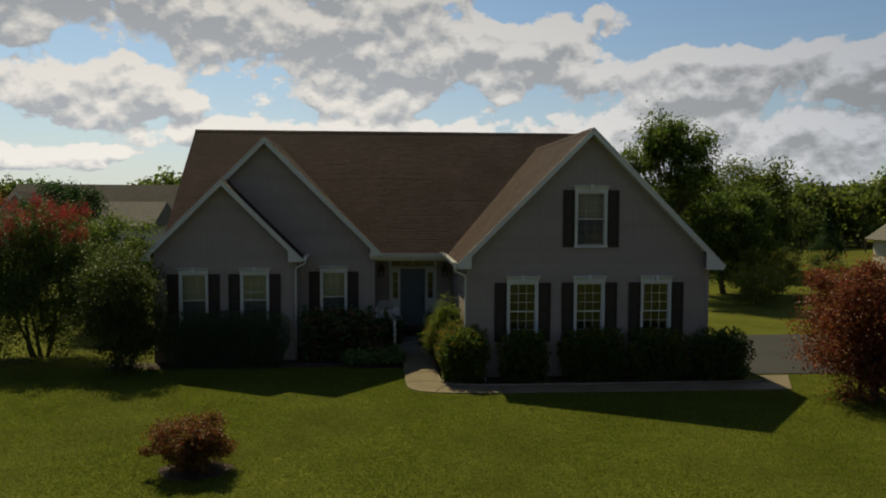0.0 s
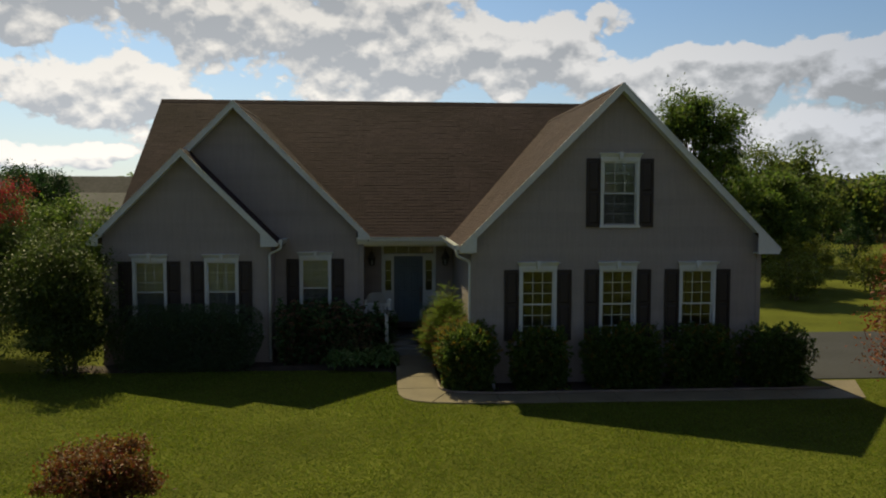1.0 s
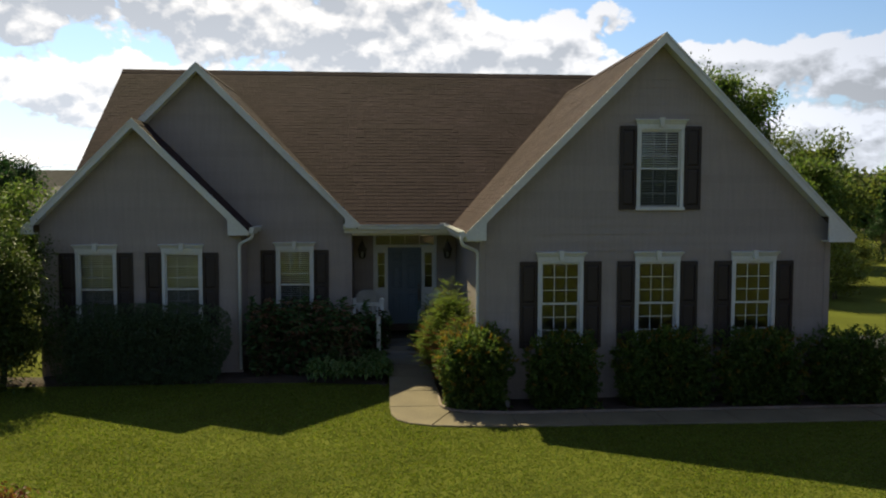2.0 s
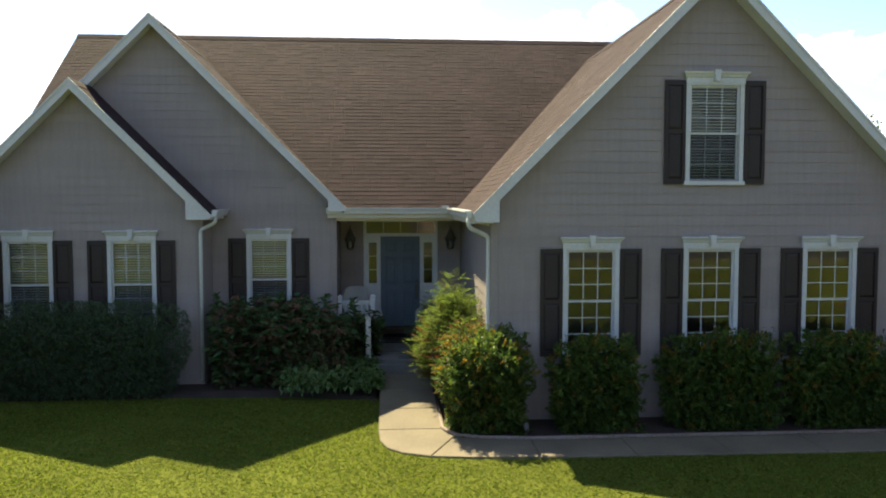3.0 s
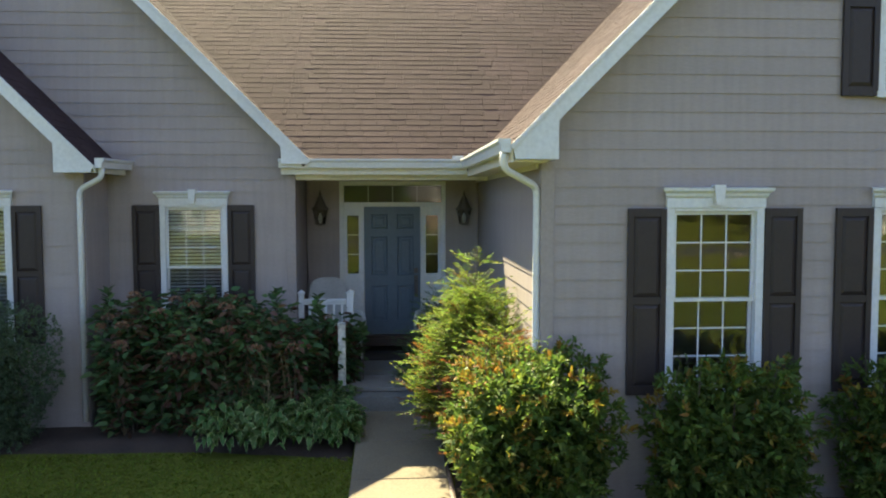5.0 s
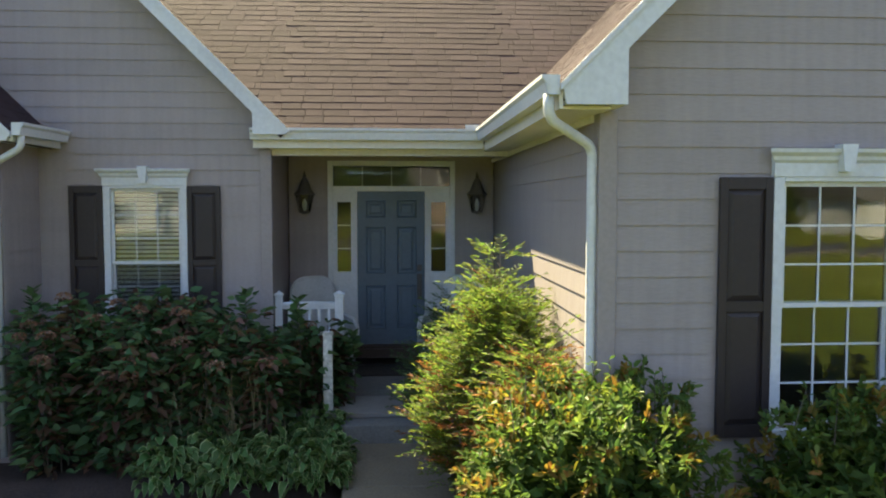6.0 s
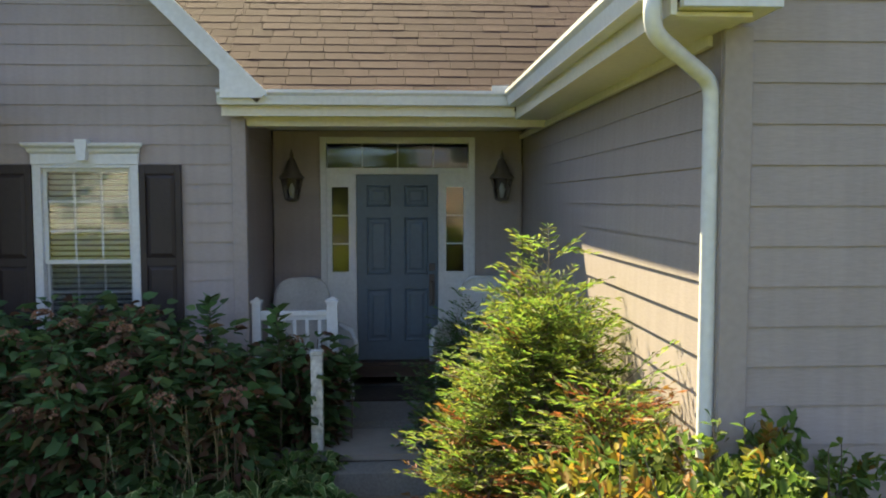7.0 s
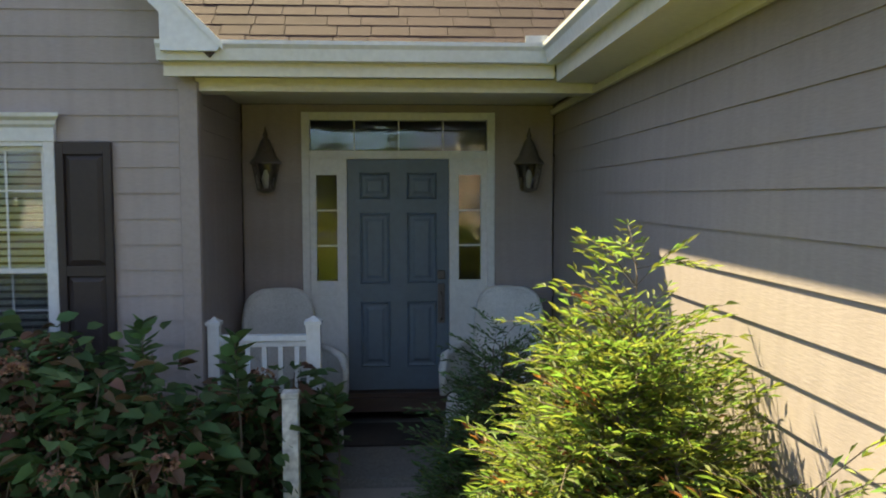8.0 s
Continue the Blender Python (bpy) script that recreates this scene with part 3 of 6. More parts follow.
def gable_roof(prefix, ax, top, front, x0, x1, back_at, label_r="", near=None, ridge_back=None):
    """Two 45-degree slopes from a front gable back to the main roof. back_at(z): how far back at that height."""
    yb_top = back_at(top)
    for side, xe in (("left", x0), ("right", x1)):
        half = abs(xe - ax)
        ze = top - half
        L = half * R2
        yb_e = max(back_at(ze), front + 0.2)
        if side == "left":
            O, U, S = (xe, yb_e, ze), (0, -1, 0), (1, 0, 1)
            poly = [(0, 0), (yb_e - front, 0), (yb_e - front, L), (yb_e - yb_top, L)]
        else:
            O, U, S = (xe, front, ze), (0, 1, 0), (-1, 0, 1)
            poly = [(0, 0), (yb_e - front, 0), (yb_top - front, L), (0, L)]
        roof_plane(prefix + "_roof_" + side, O, U, S, poly, label=label_r)
    bm = bmesh.new()
    prism(bm, [(ax - 0.13, front, top - 0.10), (ax, front, top + 0.035), (ax + 0.13, front, top - 0.10)], (0, yb_top - front, 0))
    part("ridge_cap", bm, SHINGLES, house)


def rake_trim(ax, top, front, wall_y, x0, x1, ret_l, ret_r, drop=0.20, low=0.14):
    """White bargeboards, their boxed returns at the eaves and the soffit behind."""
    for sgn, xe, ret in ((-1, x0, ret_l), (1, x1, ret_r)):
        half = abs(xe - ax)
        ze = top - half
        bm = bmesh.new()
        z_low = ze - low
        xi = xe - sgn * ret
        pts = [(ax, front - 0.03, top), (xe + sgn * 0.01, front - 0.03, ze - 0.01), (xe - sgn * 0.02, front - 0.03, z_low), (xi, front - 0.03, z_low), (xi, front - 0.03, top - abs(xi - ax) - drop), (ax, front - 0.03, top - drop)]
        prism(bm, pts, (0, 0.035, 0))
        part("rake_board", bm, TRIM, house, "white-painted gable rake board with boxed eave return")
        bm = bmesh.new()
        prism(bm, [(ax, front - 0.045, top + 0.012), (xe + sgn * 0.02, front - 0.045, ze - 0.008), (xe + sgn * 0.02, front - 0.045, ze - 0.055), (ax, front - 0.045, top - 0.04)], (0, 0.03, 0))
        part("drip_edge", bm, TRIM, house)
        bm = bmesh.new()
        prism(bm, [(ax, front + 0.006, top - drop + 0.05), (xi, front + 0.006, top - abs(xi - ax) - drop + 0.05), (xi, front + 0.006, top - abs(xi - ax) - drop + 0.02), (ax, front + 0.006, top - drop + 0.02)], (0, wall_y - front - 0.021, 0))
        part("soffit", bm, TRIM, house)
        bm = bmesh.new()
        box(bm, min(xe - sgn * 0.02, xi), max(xe - sgn * 0.02, xi), front + 0.006, wall_y - 0.03, z_low + 0.002, z_low + 0.03)
        part("return_soffit", bm, CREAM, house)


GF, MF, LF = 22.98, 26.88, 26.02
gable_roof("wing", GAX, 7.48, GF, 2.96, 11.04, lambda z: main_y(z) if z > 3.55 else 27.0, "sunlit brown shingle roof slope of the gable wing")
gable_roof("middle_gable", MAX_, 7.44, MF, -7.12, 0.72, lambda z: main_y(z))
gable_roof("low_gable", LAX, 6.00, LF, -7.02, -1.86, lambda z: MY + 0.02)
rake_trim(GAX, 7.50, GF, GY, 2.95, 11.04, 0.41, 0.57)
rake_trim(MAX_, 7.46, MF, MY, -7.12, 0.72, 0.3, 0.38, low=0.06)
rake_trim(LAX, 6.02, LF, LY, -7.02, -1.86, 0.3, 0.47, low=0.09)

# eaves: fascia, soffit, gutters, downspouts
part("fascia", boxes((MX1 - 0.15, 2.92, EAVE_Y + 0.02, EAVE_Y + 0.05, 3.34, EAVE_Z + 0.02)), CREAM, house)
part("porch_beam", boxes((MX1 - 0.03, GX0 - 0.03, EAVE_Y + 0.22, EAVE_Y + 0.42, 3.27, 3.36)), CREAM, house)
part("porch_ceiling", boxes((MX1 - 0.12, GX0 - 0.03, EAVE_Y + 0.05, EY - 0.003, 3.365, 3.39)), CREAM, house, "cream boarded porch ceiling")
part("wing_fascia", boxes((2.930, 2.955, GF + 0.01, EAVE_Y + 0.02, 3.315, 3.47)), CREAM, house)
part("wing_soffit", boxes((2.958, GX0 - 0.005, GF + 0.05, EAVE_Y + 0.05, 3.318, 3.336)), CREAM, house, "cream soffit under the wing's eave")
part("wing_soffit_trim", boxes((GX0 - 0.05, GX0 - 0.022, GY + 0.1, EY - 0.02, 3.27, 3.318)), CREAM, house)
part("wing_right_soffit", boxes((GX1 + 0.005, 11.0, GY - 0.02, BACK - 1, 3.30, 3.33), (10.98, 11.01, GF + 0.01, BACK - 1, 3.3, 3.42)), TRIM, house)
part("low_soffit", boxes((LX1 + 0.005, -1.90, LY - 0.02, MY - 0.03, 3.34, 3.365), (-1.858, -1.835, LF + 0.01, MY - 0.03, 3.33, 3.43)), TRIM, house)

GUT = [(0.0, 0.125), (0.118, 0.125), (0.118, 0.10), (0.098, 0.075), (0.082, 0.0), (0.0, 0.0)]
GUT_IN = [(0.008, 0.118), (0.008, 0.008), (0.075, 0.008), (0.09, 0.078), (0.108, 0.104), (0.108, 0.118)]


def gutter(p0, p1, outward, label="white aluminium gutter"):
    p0, p1, n = Vector(p0), Vector(p1), Vector((*outward, 0))
    bm = bmesh.new()
    shape = [GUT[1], GUT[2], GUT[3], GUT[4], GUT[5], GUT[0], GUT_IN[0], GUT_IN[1], GUT_IN[2], GUT_IN[3], GUT_IN[4], GUT_IN[5]]
    a = [bm.verts.new(p0 + n * o + Vector((0, 0, h))) for o, h in shape]
    b = [bm.verts.new(p1 + n * o + Vector((0, 0, h))) for o, h in shape]
    for i in range(len(a)):
        j = (i + 1) % len(a)
        bm.faces.new((a[i], a[j], b[j], b[i]))
    for p, d in ((p0, 1), (p1, -1)):
        along = (p1 - p0).normalized() * 0.004 * d
        bm.faces.new([bm.verts.new(p + along + n * o + Vector((0, 0, h - 0.001))) for o, h in GUT])
    return part("gutter", bm, TRIM, house, label)


gutter((MX1 - 0.17, EAVE_Y + 0.018, 3.43), (2.93, EAVE_Y + 0.018, 3.43), (0, -1))
gutter((2.928, GF - 0.02, 3.40), (2.928, EAVE_Y - 0.1, 3.425), (-1, 0))
gutter((-1.833, LF - 0.02, 3.385), (-1.833, MY - 0.04, 3.40), (1, 0))
part("gutter_splash_guard", boxes((2.70, 2.85, EAVE_Y - 0.105, EAVE_Y - 0.097, 3.545, 3.60), (2.842, 2.85, EAVE_Y - 0.1, EAVE_Y - 0.02, 3.545, 3.60)), TRIM, house, "white metal splash guard in the roof valley")


def downspout(pts, label="white downspout"):
    bm = bmesh.new()
    smooth_pts = []
    for i, p in enumerate(pts):
        p = Vector(p)
        if 0 < i < len(pts) - 1:
            a, b = Vector(pts[i - 1]), Vector(pts[i + 1])
            la, lb = min(0.08, (a - p).length / 2), min(0.08, (b - p).length / 2)
            q0, q1 = p + (a - p).normalized() * la, p + (b - p).normalized() * lb
            for k in range(5):
                t = k / 4
                smooth_pts.append(q0 * (1 - t) ** 2 + p * 2 * t * (1 - t) + q1 * t * t)
        else:
            smooth_pts.append(p)
    tube(bm, smooth_pts, 0.036, 8)
    d = part("downspout", bm, TRIM, house, label, smooth=True)
    return d


downspout([(2.87, 23.02, 3.41), (2.87, 23.04, 3.26), (3.225, 23.30, 3.10), (3.225, 23.31, 0.25), (3.12, 23.2, 0.12)])
downspout([(-1.78, 26.08, 3.39), (-1.78, 26.09, 3.27), (-2.11, 26.22, 3.12), (-2.11, 26.225, 0.12)])


# ---- windows ----
def window(key, wall_y, blinds, bars, screened, shutters=True, tilt=0.0145):
    x0, x1, z0, z1 = WIN[key]
    w = thing_part("window", house, "white double-hung window with a moulded head" + (" and lowered blinds" if blinds else " and divided panes"))
    fy = wall_y - 0.045
    c = 0.075
    for cb in ((x0, x0 + c, fy, wall_y + 0.03, z0, z1), (x1 - c, x1, fy, wall_y + 0.03, z0, z1), (x0 + c, x1 - c, fy, wall_y + 0.03, z1 - 0.035, z1)):
        part("casing", boxes(cb, bevel=0.004), TRIM, w)
    part("sill", boxes((x0 - 0.02, x1 + 0.02, fy - 0.025, wall_y + 0.04, z0 - 0.035, z0 + 0.03), bevel=0.004), TRIM, w)
    bm = bmesh.new()
    prof = [(0.0, 0.0), (0.055, 0.0), (0.055, 0.09), (0.075, 0.11), (0.08, 0.135), (0.11, 0.16), (0.115, 0.185), (0.0, 0.195)]
    xa, xb = x0 - 0.005, x1 + 0.005
    a, b = [], []
    for o, h in prof:
        flare = max(0.0, o - 0.055)
        a.append(bm.verts.new((xa - flare, wall_y - o, z1 + h)))
        b.append(bm.verts.new((xb + flare, wall_y - o, z1 + h)))
    for i in range(len(a)):
        j = (i + 1) % len(a)
        bm.faces.new((a[i], a[j], b[j], b[i]))
    bm.faces.new(a[::-1])
    bm.faces.new(b)
    part("head_moulding", bm, TRIM, w)
    xm = (x0 + x1) / 2
    bm = bmesh.new()
    prism(bm, [(xm - 0.055, wall_y - 0.135, z1 + 0.215), (xm + 0.055, wall_y - 0.135, z1 + 0.215), (xm + 0.035, wall_y - 0.135, z1 + 0.03), (xm - 0.035, wall_y - 0.135, z1 + 0.03)], (0, 0.10, 0))
    part("keystone", bm, TRIM, w)
    zm = (z0 + z1) / 2 + 0.005
    for nm, za, zb, sy in (("upper_sash", zm - 0.02, z1 - 0.035, wall_y + 0.0), ("lower_sash", z0 + 0.03, zm + 0.02, wall_y + 0.035)):
        ia, ib = x0 + c, x1 - c
        r = 0.032
        rows = [(ia, ia + r, sy, sy + 0.033, za, zb), (ib - r, ib, sy, sy + 0.033, za, zb), (ia + r, ib - r, sy, sy + 0.033, za, za + r), (ia + r, ib - r, sy, sy + 0.033, zb - r, zb)]
        part(nm, boxes(*rows), TRIM, w)
        ga, gb, gz0, gz1 = ia + r, ib - r, za + r, zb - r
        part("pane", boxes((ga - 0.004, gb + 0.004, sy + 0.014, sy + 0.019, gz0 - 0.004, gz1 + 0.004)), GLASS, w).visible_shadow = False
        if bars:
            t = 0.007
            for k in (1, 2):
                xx = ga + (gb - ga) * k / 3
                part("glazing_bar", boxes((xx - t, xx + t, sy + 0.006, sy + 0.012, gz0, gz1)), TRIM, w)
                zz = gz0 + (gz1 - gz0) * k / 3
                part("glazing_bar", boxes((ga, gb, sy + 0.005, sy + 0.0115, zz - t, zz + t)), TRIM, w)
        if nm == "lower_sash" and screened:
            part("insect_screen", boxes((ga, gb, wall_y + 0.012, wall_y + 0.013, gz0, gz1)), SCREEN, w, "dark insect screen").visible_shadow = False
    if blinds:
        verts, faces = [], []
        z = z1 - 0.06
        n = 0
        while z > z0 + 0.06:
            i = len(verts)
            yy = wall_y + 0.105
            o = ORIGIN[w.name]
            for dx, dy, dz in ((x0 + 0.085, 0.017, -tilt), (x1 - 0.085, 0.017, -tilt), (x1 - 0.085, -0.017, tilt), (x0 + 0.085, -0.017, tilt)):
                verts.append((dx - o.x, yy + dy - o.y, z + dz - o.z))
                verts.append((dx - o.x, yy + dy - o.y, z + dz + 0.002 - o.z))
            faces += [(i, i + 2, i + 4, i + 6), (i + 1, i + 7, i + 5, i + 3), (i, i + 1, i + 3, i + 2), (i + 4, i + 5, i + 7, i + 6)]
            z -= 0.05
            n += 1
        bl = new("blind", mesh_from("blind", verts, faces, BLIND))
        bl.parent = w
        tagged(bl, "white slatted blind", kind="stuff")
    if shutters:
        sw = 0.37 if key != "up" else 0.355
        for sx0 in (x0 - sw - 0.005, x1 + 0.005):
            shutter(sx0, sx0 + sw, z0 - 0.02, z1 - 0.005 if key != "up" else z1 + 0.05, wall_y)
    return w


def thing_part(name, parent, label=""):
    e = new(name)
    e.parent = parent
    e.empty_display_size = 0.1
    ORIGIN[e.name] = ORIGIN[parent.name]
    return tagged(e, label)


def shutter(x0, x1, z0, z1, wall_y):
    s = thing_part("shutter", house, "dark brown-black raised-panel shutter")
    ya, yb_ = wall_y - 0.055, wall_y - 0.022
    zm = (z0 + z1) / 2
    for xa in (x0, x1 - 0.055):
        part("stile", boxes((xa, xa + 0.055, ya, yb_, z0, z1), bevel=0.003), SHUTTER, s)
    for za, zb in ((z0, z0 + 0.09), (zm - 0.02, zm + 0.05), (z1 - 0.08, z1)):
        part("rail", boxes((x0 + 0.055, x1 - 0.055, ya + 0.002, yb_, za, zb)), SHUTTER, s)
    for a, b in ((z0 + 0.09, (z0 + z1) / 2 - 0.02), ((z0 + z1) / 2 + 0.05, z1 - 0.08)):
        bm = bmesh.new()
        y0, yb, yf = wall_y - 0.024, wall_y - 0.032, wall_y - 0.050
        xa, xb = x0 + 0.055, x1 - 0.055
        o = [bm.verts.new(p) for p in ((xa, yb, a), (xb, yb, a), (xb, yb, b), (xa, yb, b))]
        g = 0.04
        i_ = [bm.verts.new(p) for p in ((xa + g, yf, a + g), (xb - g, yf, a + g), (xb - g, yf, b - g), (xa + g, yf, b - g))]
        bm.faces.new(i_)
        for k in range(4):
            bm.faces.new((o[k], o[(k + 1) % 4], i_[(k + 1) % 4], i_[k]))
        bm.faces.new(o[::-1])
        part("raised_panel", bm, SHUTTER, s)


for key, wy, bl, br, scr in (("g1", GY, 0, 1, 0), ("g2", GY, 0, 1, 0), ("g3", GY, 0, 1, 0), ("up", GY, 1, 1, 1), ("m", MY, 1, 1, 1), ("l2", LY, 1, 1, 1), ("l1", LY, 1, 1, 1)):
    window(key, wy, bl, br, scr, tilt=0.012 if key == "up" else 0.0165)

# ---- the entry: door, sidelights, transom ----
SILL, DX0, DX1, DZ1 = 0.78, 1.405, 2.315, 2.878
UX0, UX1, UZ1 = 1.006, 2.73, 3.293
FY = EY - 0.03
entry = thing_part("door_surround", house, "white door surround with sidelights and a transom window")
for cb in ((UX0, UX0 + 0.07, FY, EY + 0.1, SILL - 0.02, UZ1), (UX1 - 0.07, UX1, FY, EY + 0.1, SILL - 0.02, UZ1), (UX0 + 0.07, UX1 - 0.07, FY, EY + 0.1, UZ1 - 0.07, UZ1)):
    part("casing", boxes(cb, bevel=0.005), TRIM, entry)
part("transom_bar", boxes((UX0 + 0.07, UX1 - 0.07, FY + 0.005, EY + 0.1, DZ1 + 0.005, DZ1 + 0.075)), TRIM, entry)
part("door_jamb", boxes((DX0 - 0.035, DX0 - 0.004, FY + 0.006, EY + 0.1, SILL, DZ1 + 0.004), (DX1 + 0.004, DX1 + 0.035, FY + 0.006, EY + 0.1, SILL, DZ1 + 0.004)), TRIM, entry)
TZ0, TZ1 = DZ1 + 0.075, UZ1 - 0.07
part("transom_pane", boxes((UX0 + 0.07, UX1 - 0.07, EY + 0.02, EY + 0.026, TZ0, TZ1)), GLASS, entry, "clear transom pane").visible_shadow = False
for k in range(1, 4):
    x = UX0 + 0.07 + (UX1 - UX0 - 0.14) * k / 4
    part("glazing_bar", boxes((x - 0.006, x + 0.006, EY + 0.008, EY + 0.018, TZ0, TZ1)), TRIM, entry)
for x0, x1 in ((UX0 + 0.07, DX0 - 0.035), (DX1 + 0.035, UX1 - 0.07)):
    lz0 = 1.79
    ga, gb = x0 + 0.055, x1 - 0.055
    g1 = DZ1 - 0.14
    part("sidelight_panel", boxes((x0, x1, EY - 0.012, EY + 0.05, SILL, lz0)), TRIM, entry, "white sidelight panel")
    for xa, xb in ((x0, ga), (gb, x1)):
        part("sidelight_stile", boxes((xa, xb, EY - 0.011, EY + 0.05, lz0, DZ1 + 0.004)), TRIM, entry)
    part("sidelight_head", boxes((ga, gb, EY - 0.012, EY + 0.05, g1, DZ1 + 0.004)), TRIM, entry)
    part("panel_moulding", boxes((ga, gb, EY - 0.024, EY - 0.013, 0.95, 1.0), (ga, gb, EY - 0.024, EY - 0.013, 1.6, 1.65), (ga, ga + 0.025, EY - 0.024, EY - 0.013, 1.0, 1.6), (gb - 0.025, gb, EY - 0.024, EY - 0.013, 1.0, 1.6)), TRIM, entry)
    part("sidelight_pane", boxes((ga, gb, EY + 0.01, EY + 0.016, lz0, g1)), GLASS, entry).visible_shadow = False
    for k in (1, 2):
        z = lz0 + (g1 - lz0) * k / 3
        part("glazing_bar", boxes((ga, gb, EY - 0.002, EY + 0.008, z - 0.008, z + 0.008)), TRIM, entry)
door = part("front_door", boxes((DX0, DX1, EY + 0.0, EY + 0.045, SILL + 0.01, DZ1)), DOORPAINT, house, "slate-blue six-panel front door, closed")
for cx in (DX0 + 0.245, DX1 - 0.245):
    for za, zb in ((SILL + 0.22, SILL + 0.82), (SILL + 0.98, SILL + 1.62), (SILL + 1.74, SILL + 1.98)):
        bm = bmesh.new()
        xa, xb, y = cx - 0.135, cx + 0.135, EY - 0.0015
        rings = []
        for g, d in ((0.0, 0.0), (0.012, -0.010), (0.028, 0.0), (0.05, -0.0008), (0.075, -0.010)):
            rings.append([bm.verts.new(p) for p in ((xa + g, y + d, za + g), (xb - g, y + d, za + g), (xb - g, y + d, zb - g), (xa + g, y + d, zb - g))])
        for u, v in zip(rings, rings[1:]):
            for k in range(4):
                bm.faces.new((u[k], u[(k + 1) % 4], v[(k + 1) % 4], v[k]))
        bm.faces.new(rings[-1])
        part("door_panel", bm, DOORPAINT, door)
hx = DX1 - 0.07
part("deadbolt", boxes((hx - 0.035, hx + 0.035, EY - 0.02, EY - 0.001, 1.80, 1.88), bevel=0.006), IRON, door, "black deadbolt plate")
bm = boxes((hx - 0.032, hx + 0.032, EY - 0.016, EY - 0.001, 1.40, 1.76), bevel=0.006)
tube(bm, [(hx, EY - 0.016, 1.68), (hx, EY - 0.06, 1.66), (hx, EY - 0.065, 1.55), (hx, EY - 0.055, 1.46), (hx, EY - 0.016, 1.43)], [0.012, 0.012, 0.010, 0.012, 0.014], 8)
part("handle", bm, IRON, door, "black handle set")
part("threshold", boxes((DX0 - 0.3, DX1 + 0.3, EY - 0.16, EY + 0.05, SILL - 0.15, SILL - 0.03), (DX0 - 0.03, DX1 + 0.03, EY - 0.1, EY + 0.05, SILL - 0.03, SILL)), WOOD, house, "dark brown wooden threshold step")


# ---- porch, steps, path, beds, drive ----
def slab(name, outline, z0, z1, material, parent, bevel=0.012, rise=None):
    bm = bmesh.new()
    prism(bm, [(x, y, z0) for x, y in outline], (0, 0, z1 - z0))
    if rise:
        for v in bm.verts:
            v.co.z += rise(v.co.y)
    if bevel:
        bmesh.ops.bevel(bm, geom=[e for e in bm.edges if min(v.co.z for v in e.verts) > z0 + 0.5 * (z1 - z0)], offset=bevel, segments=1, affect="EDGES")
    return part(name, bm, material, parent)


PORCH_Y = 27.20
porch = tagged(slab("porch", [(MX1 + 0.03, PORCH_Y), (GX0 - 0.03, PORCH_Y), (GX0 - 0.03, EY - 0.003), (MX1 + 0.03, EY - 0.003)], -0.1, 0.52, STEPSTONE, None, 0), "grey concrete porch slab under the eave", "porch", kind="structure")
step = tagged(slab("step", [(1.33, 26.16), (2.52, 26.16), (2.52, PORCH_Y - 0.004), (1.33, PORCH_Y - 0.004)], -0.1, 0.39, STEPSTONE, None, 0), "worn grey concrete entry step", "step", kind="structure")

path = thing("path", (2.0, 22.0, 0.0), "pale concrete garden path curving to the front door", "path", kind="structure")
rise = lambda y: 0.18 * min(1.0, max(0.0, (y - 22.9) / 3.2))
ys = [26.15, 25.05, 23.95, 22.90]
for a, b in zip(ys, ys[1:]):
    slab("path_slab", [(1.42, b + 0.004), (2.43, b + 0.004), (2.43, a - 0.004), (1.42, a - 0.004)], -0.12, 0.03, CONCRETE, path, 0.01, rise)
slab("path_slab", [(1.42, 22.892), (1.45, 22.35), (1.56, 21.98), (1.78, 21.74), (2.18, 21.56), (2.60, 22.50), (2.47, 22.70), (2.43, 22.892)], -0.12, 0.03, CONCRETE, path, 0.01)
slab("path_slab", [(2.19, 21.552), (2.77, 21.46), (3.75, 21.40), (3.75, 22.22), (3.1, 22.31), (2.80, 22.38), (2.61, 22.494)], -0.12, 0.03, CONCRETE, path, 0.01)
x = 3.756
while x < 12.1:
    x2 = min(x + 1.41, 12.2)
    slab("path_slab", [(x, 21.40 - 0.012 * (x - 3.7)), (x2 - 0.008, 21.40 - 0.012 * (x2 - 3.7)), (x2 - 0.008, 22.22), (x, 22.22)], -0.12, 0.028, CONCRETE, path, 0.01)
    x = x2
slab("path_slab", [(12.2, 21.30), (12.35, 21.30), (13.2, 23.1), (12.2, 23.1)], -0.12, 0.028, CONCRETE, path, 0.01)

tagged(slab("driveway", [(12.2, 23.3), (40, 23.3), (40, 30.4), (12.9, 30.4)], -0.1, 0.022, ASPHALT, None, 0), "dark grey asphalt driveway", "driveway", kind="structure")


def mulch_bed(name, outline, label):
    bm = bmesh.new()
    f = bm.faces.new([bm.verts.new((x, y, 0.03)) for x, y in outline])
    bmesh.ops.triangulate(bm, faces=[f])
    bmesh.ops.subdivide_edges(bm, edges=bm.edges[:], cuts=5, use_grid_fill=True)
    edge = {v for e in bm.edges if e.is_boundary for v in e.verts}
    for v in bm.verts:
        v.co.z = -0.01 if v in edge else 0.035 + 0.03 * noise.noise(v.co * 2.3)
    return tagged(part(name, bm, MULCH, None, smooth=True), label, "flower bed", kind="structure")


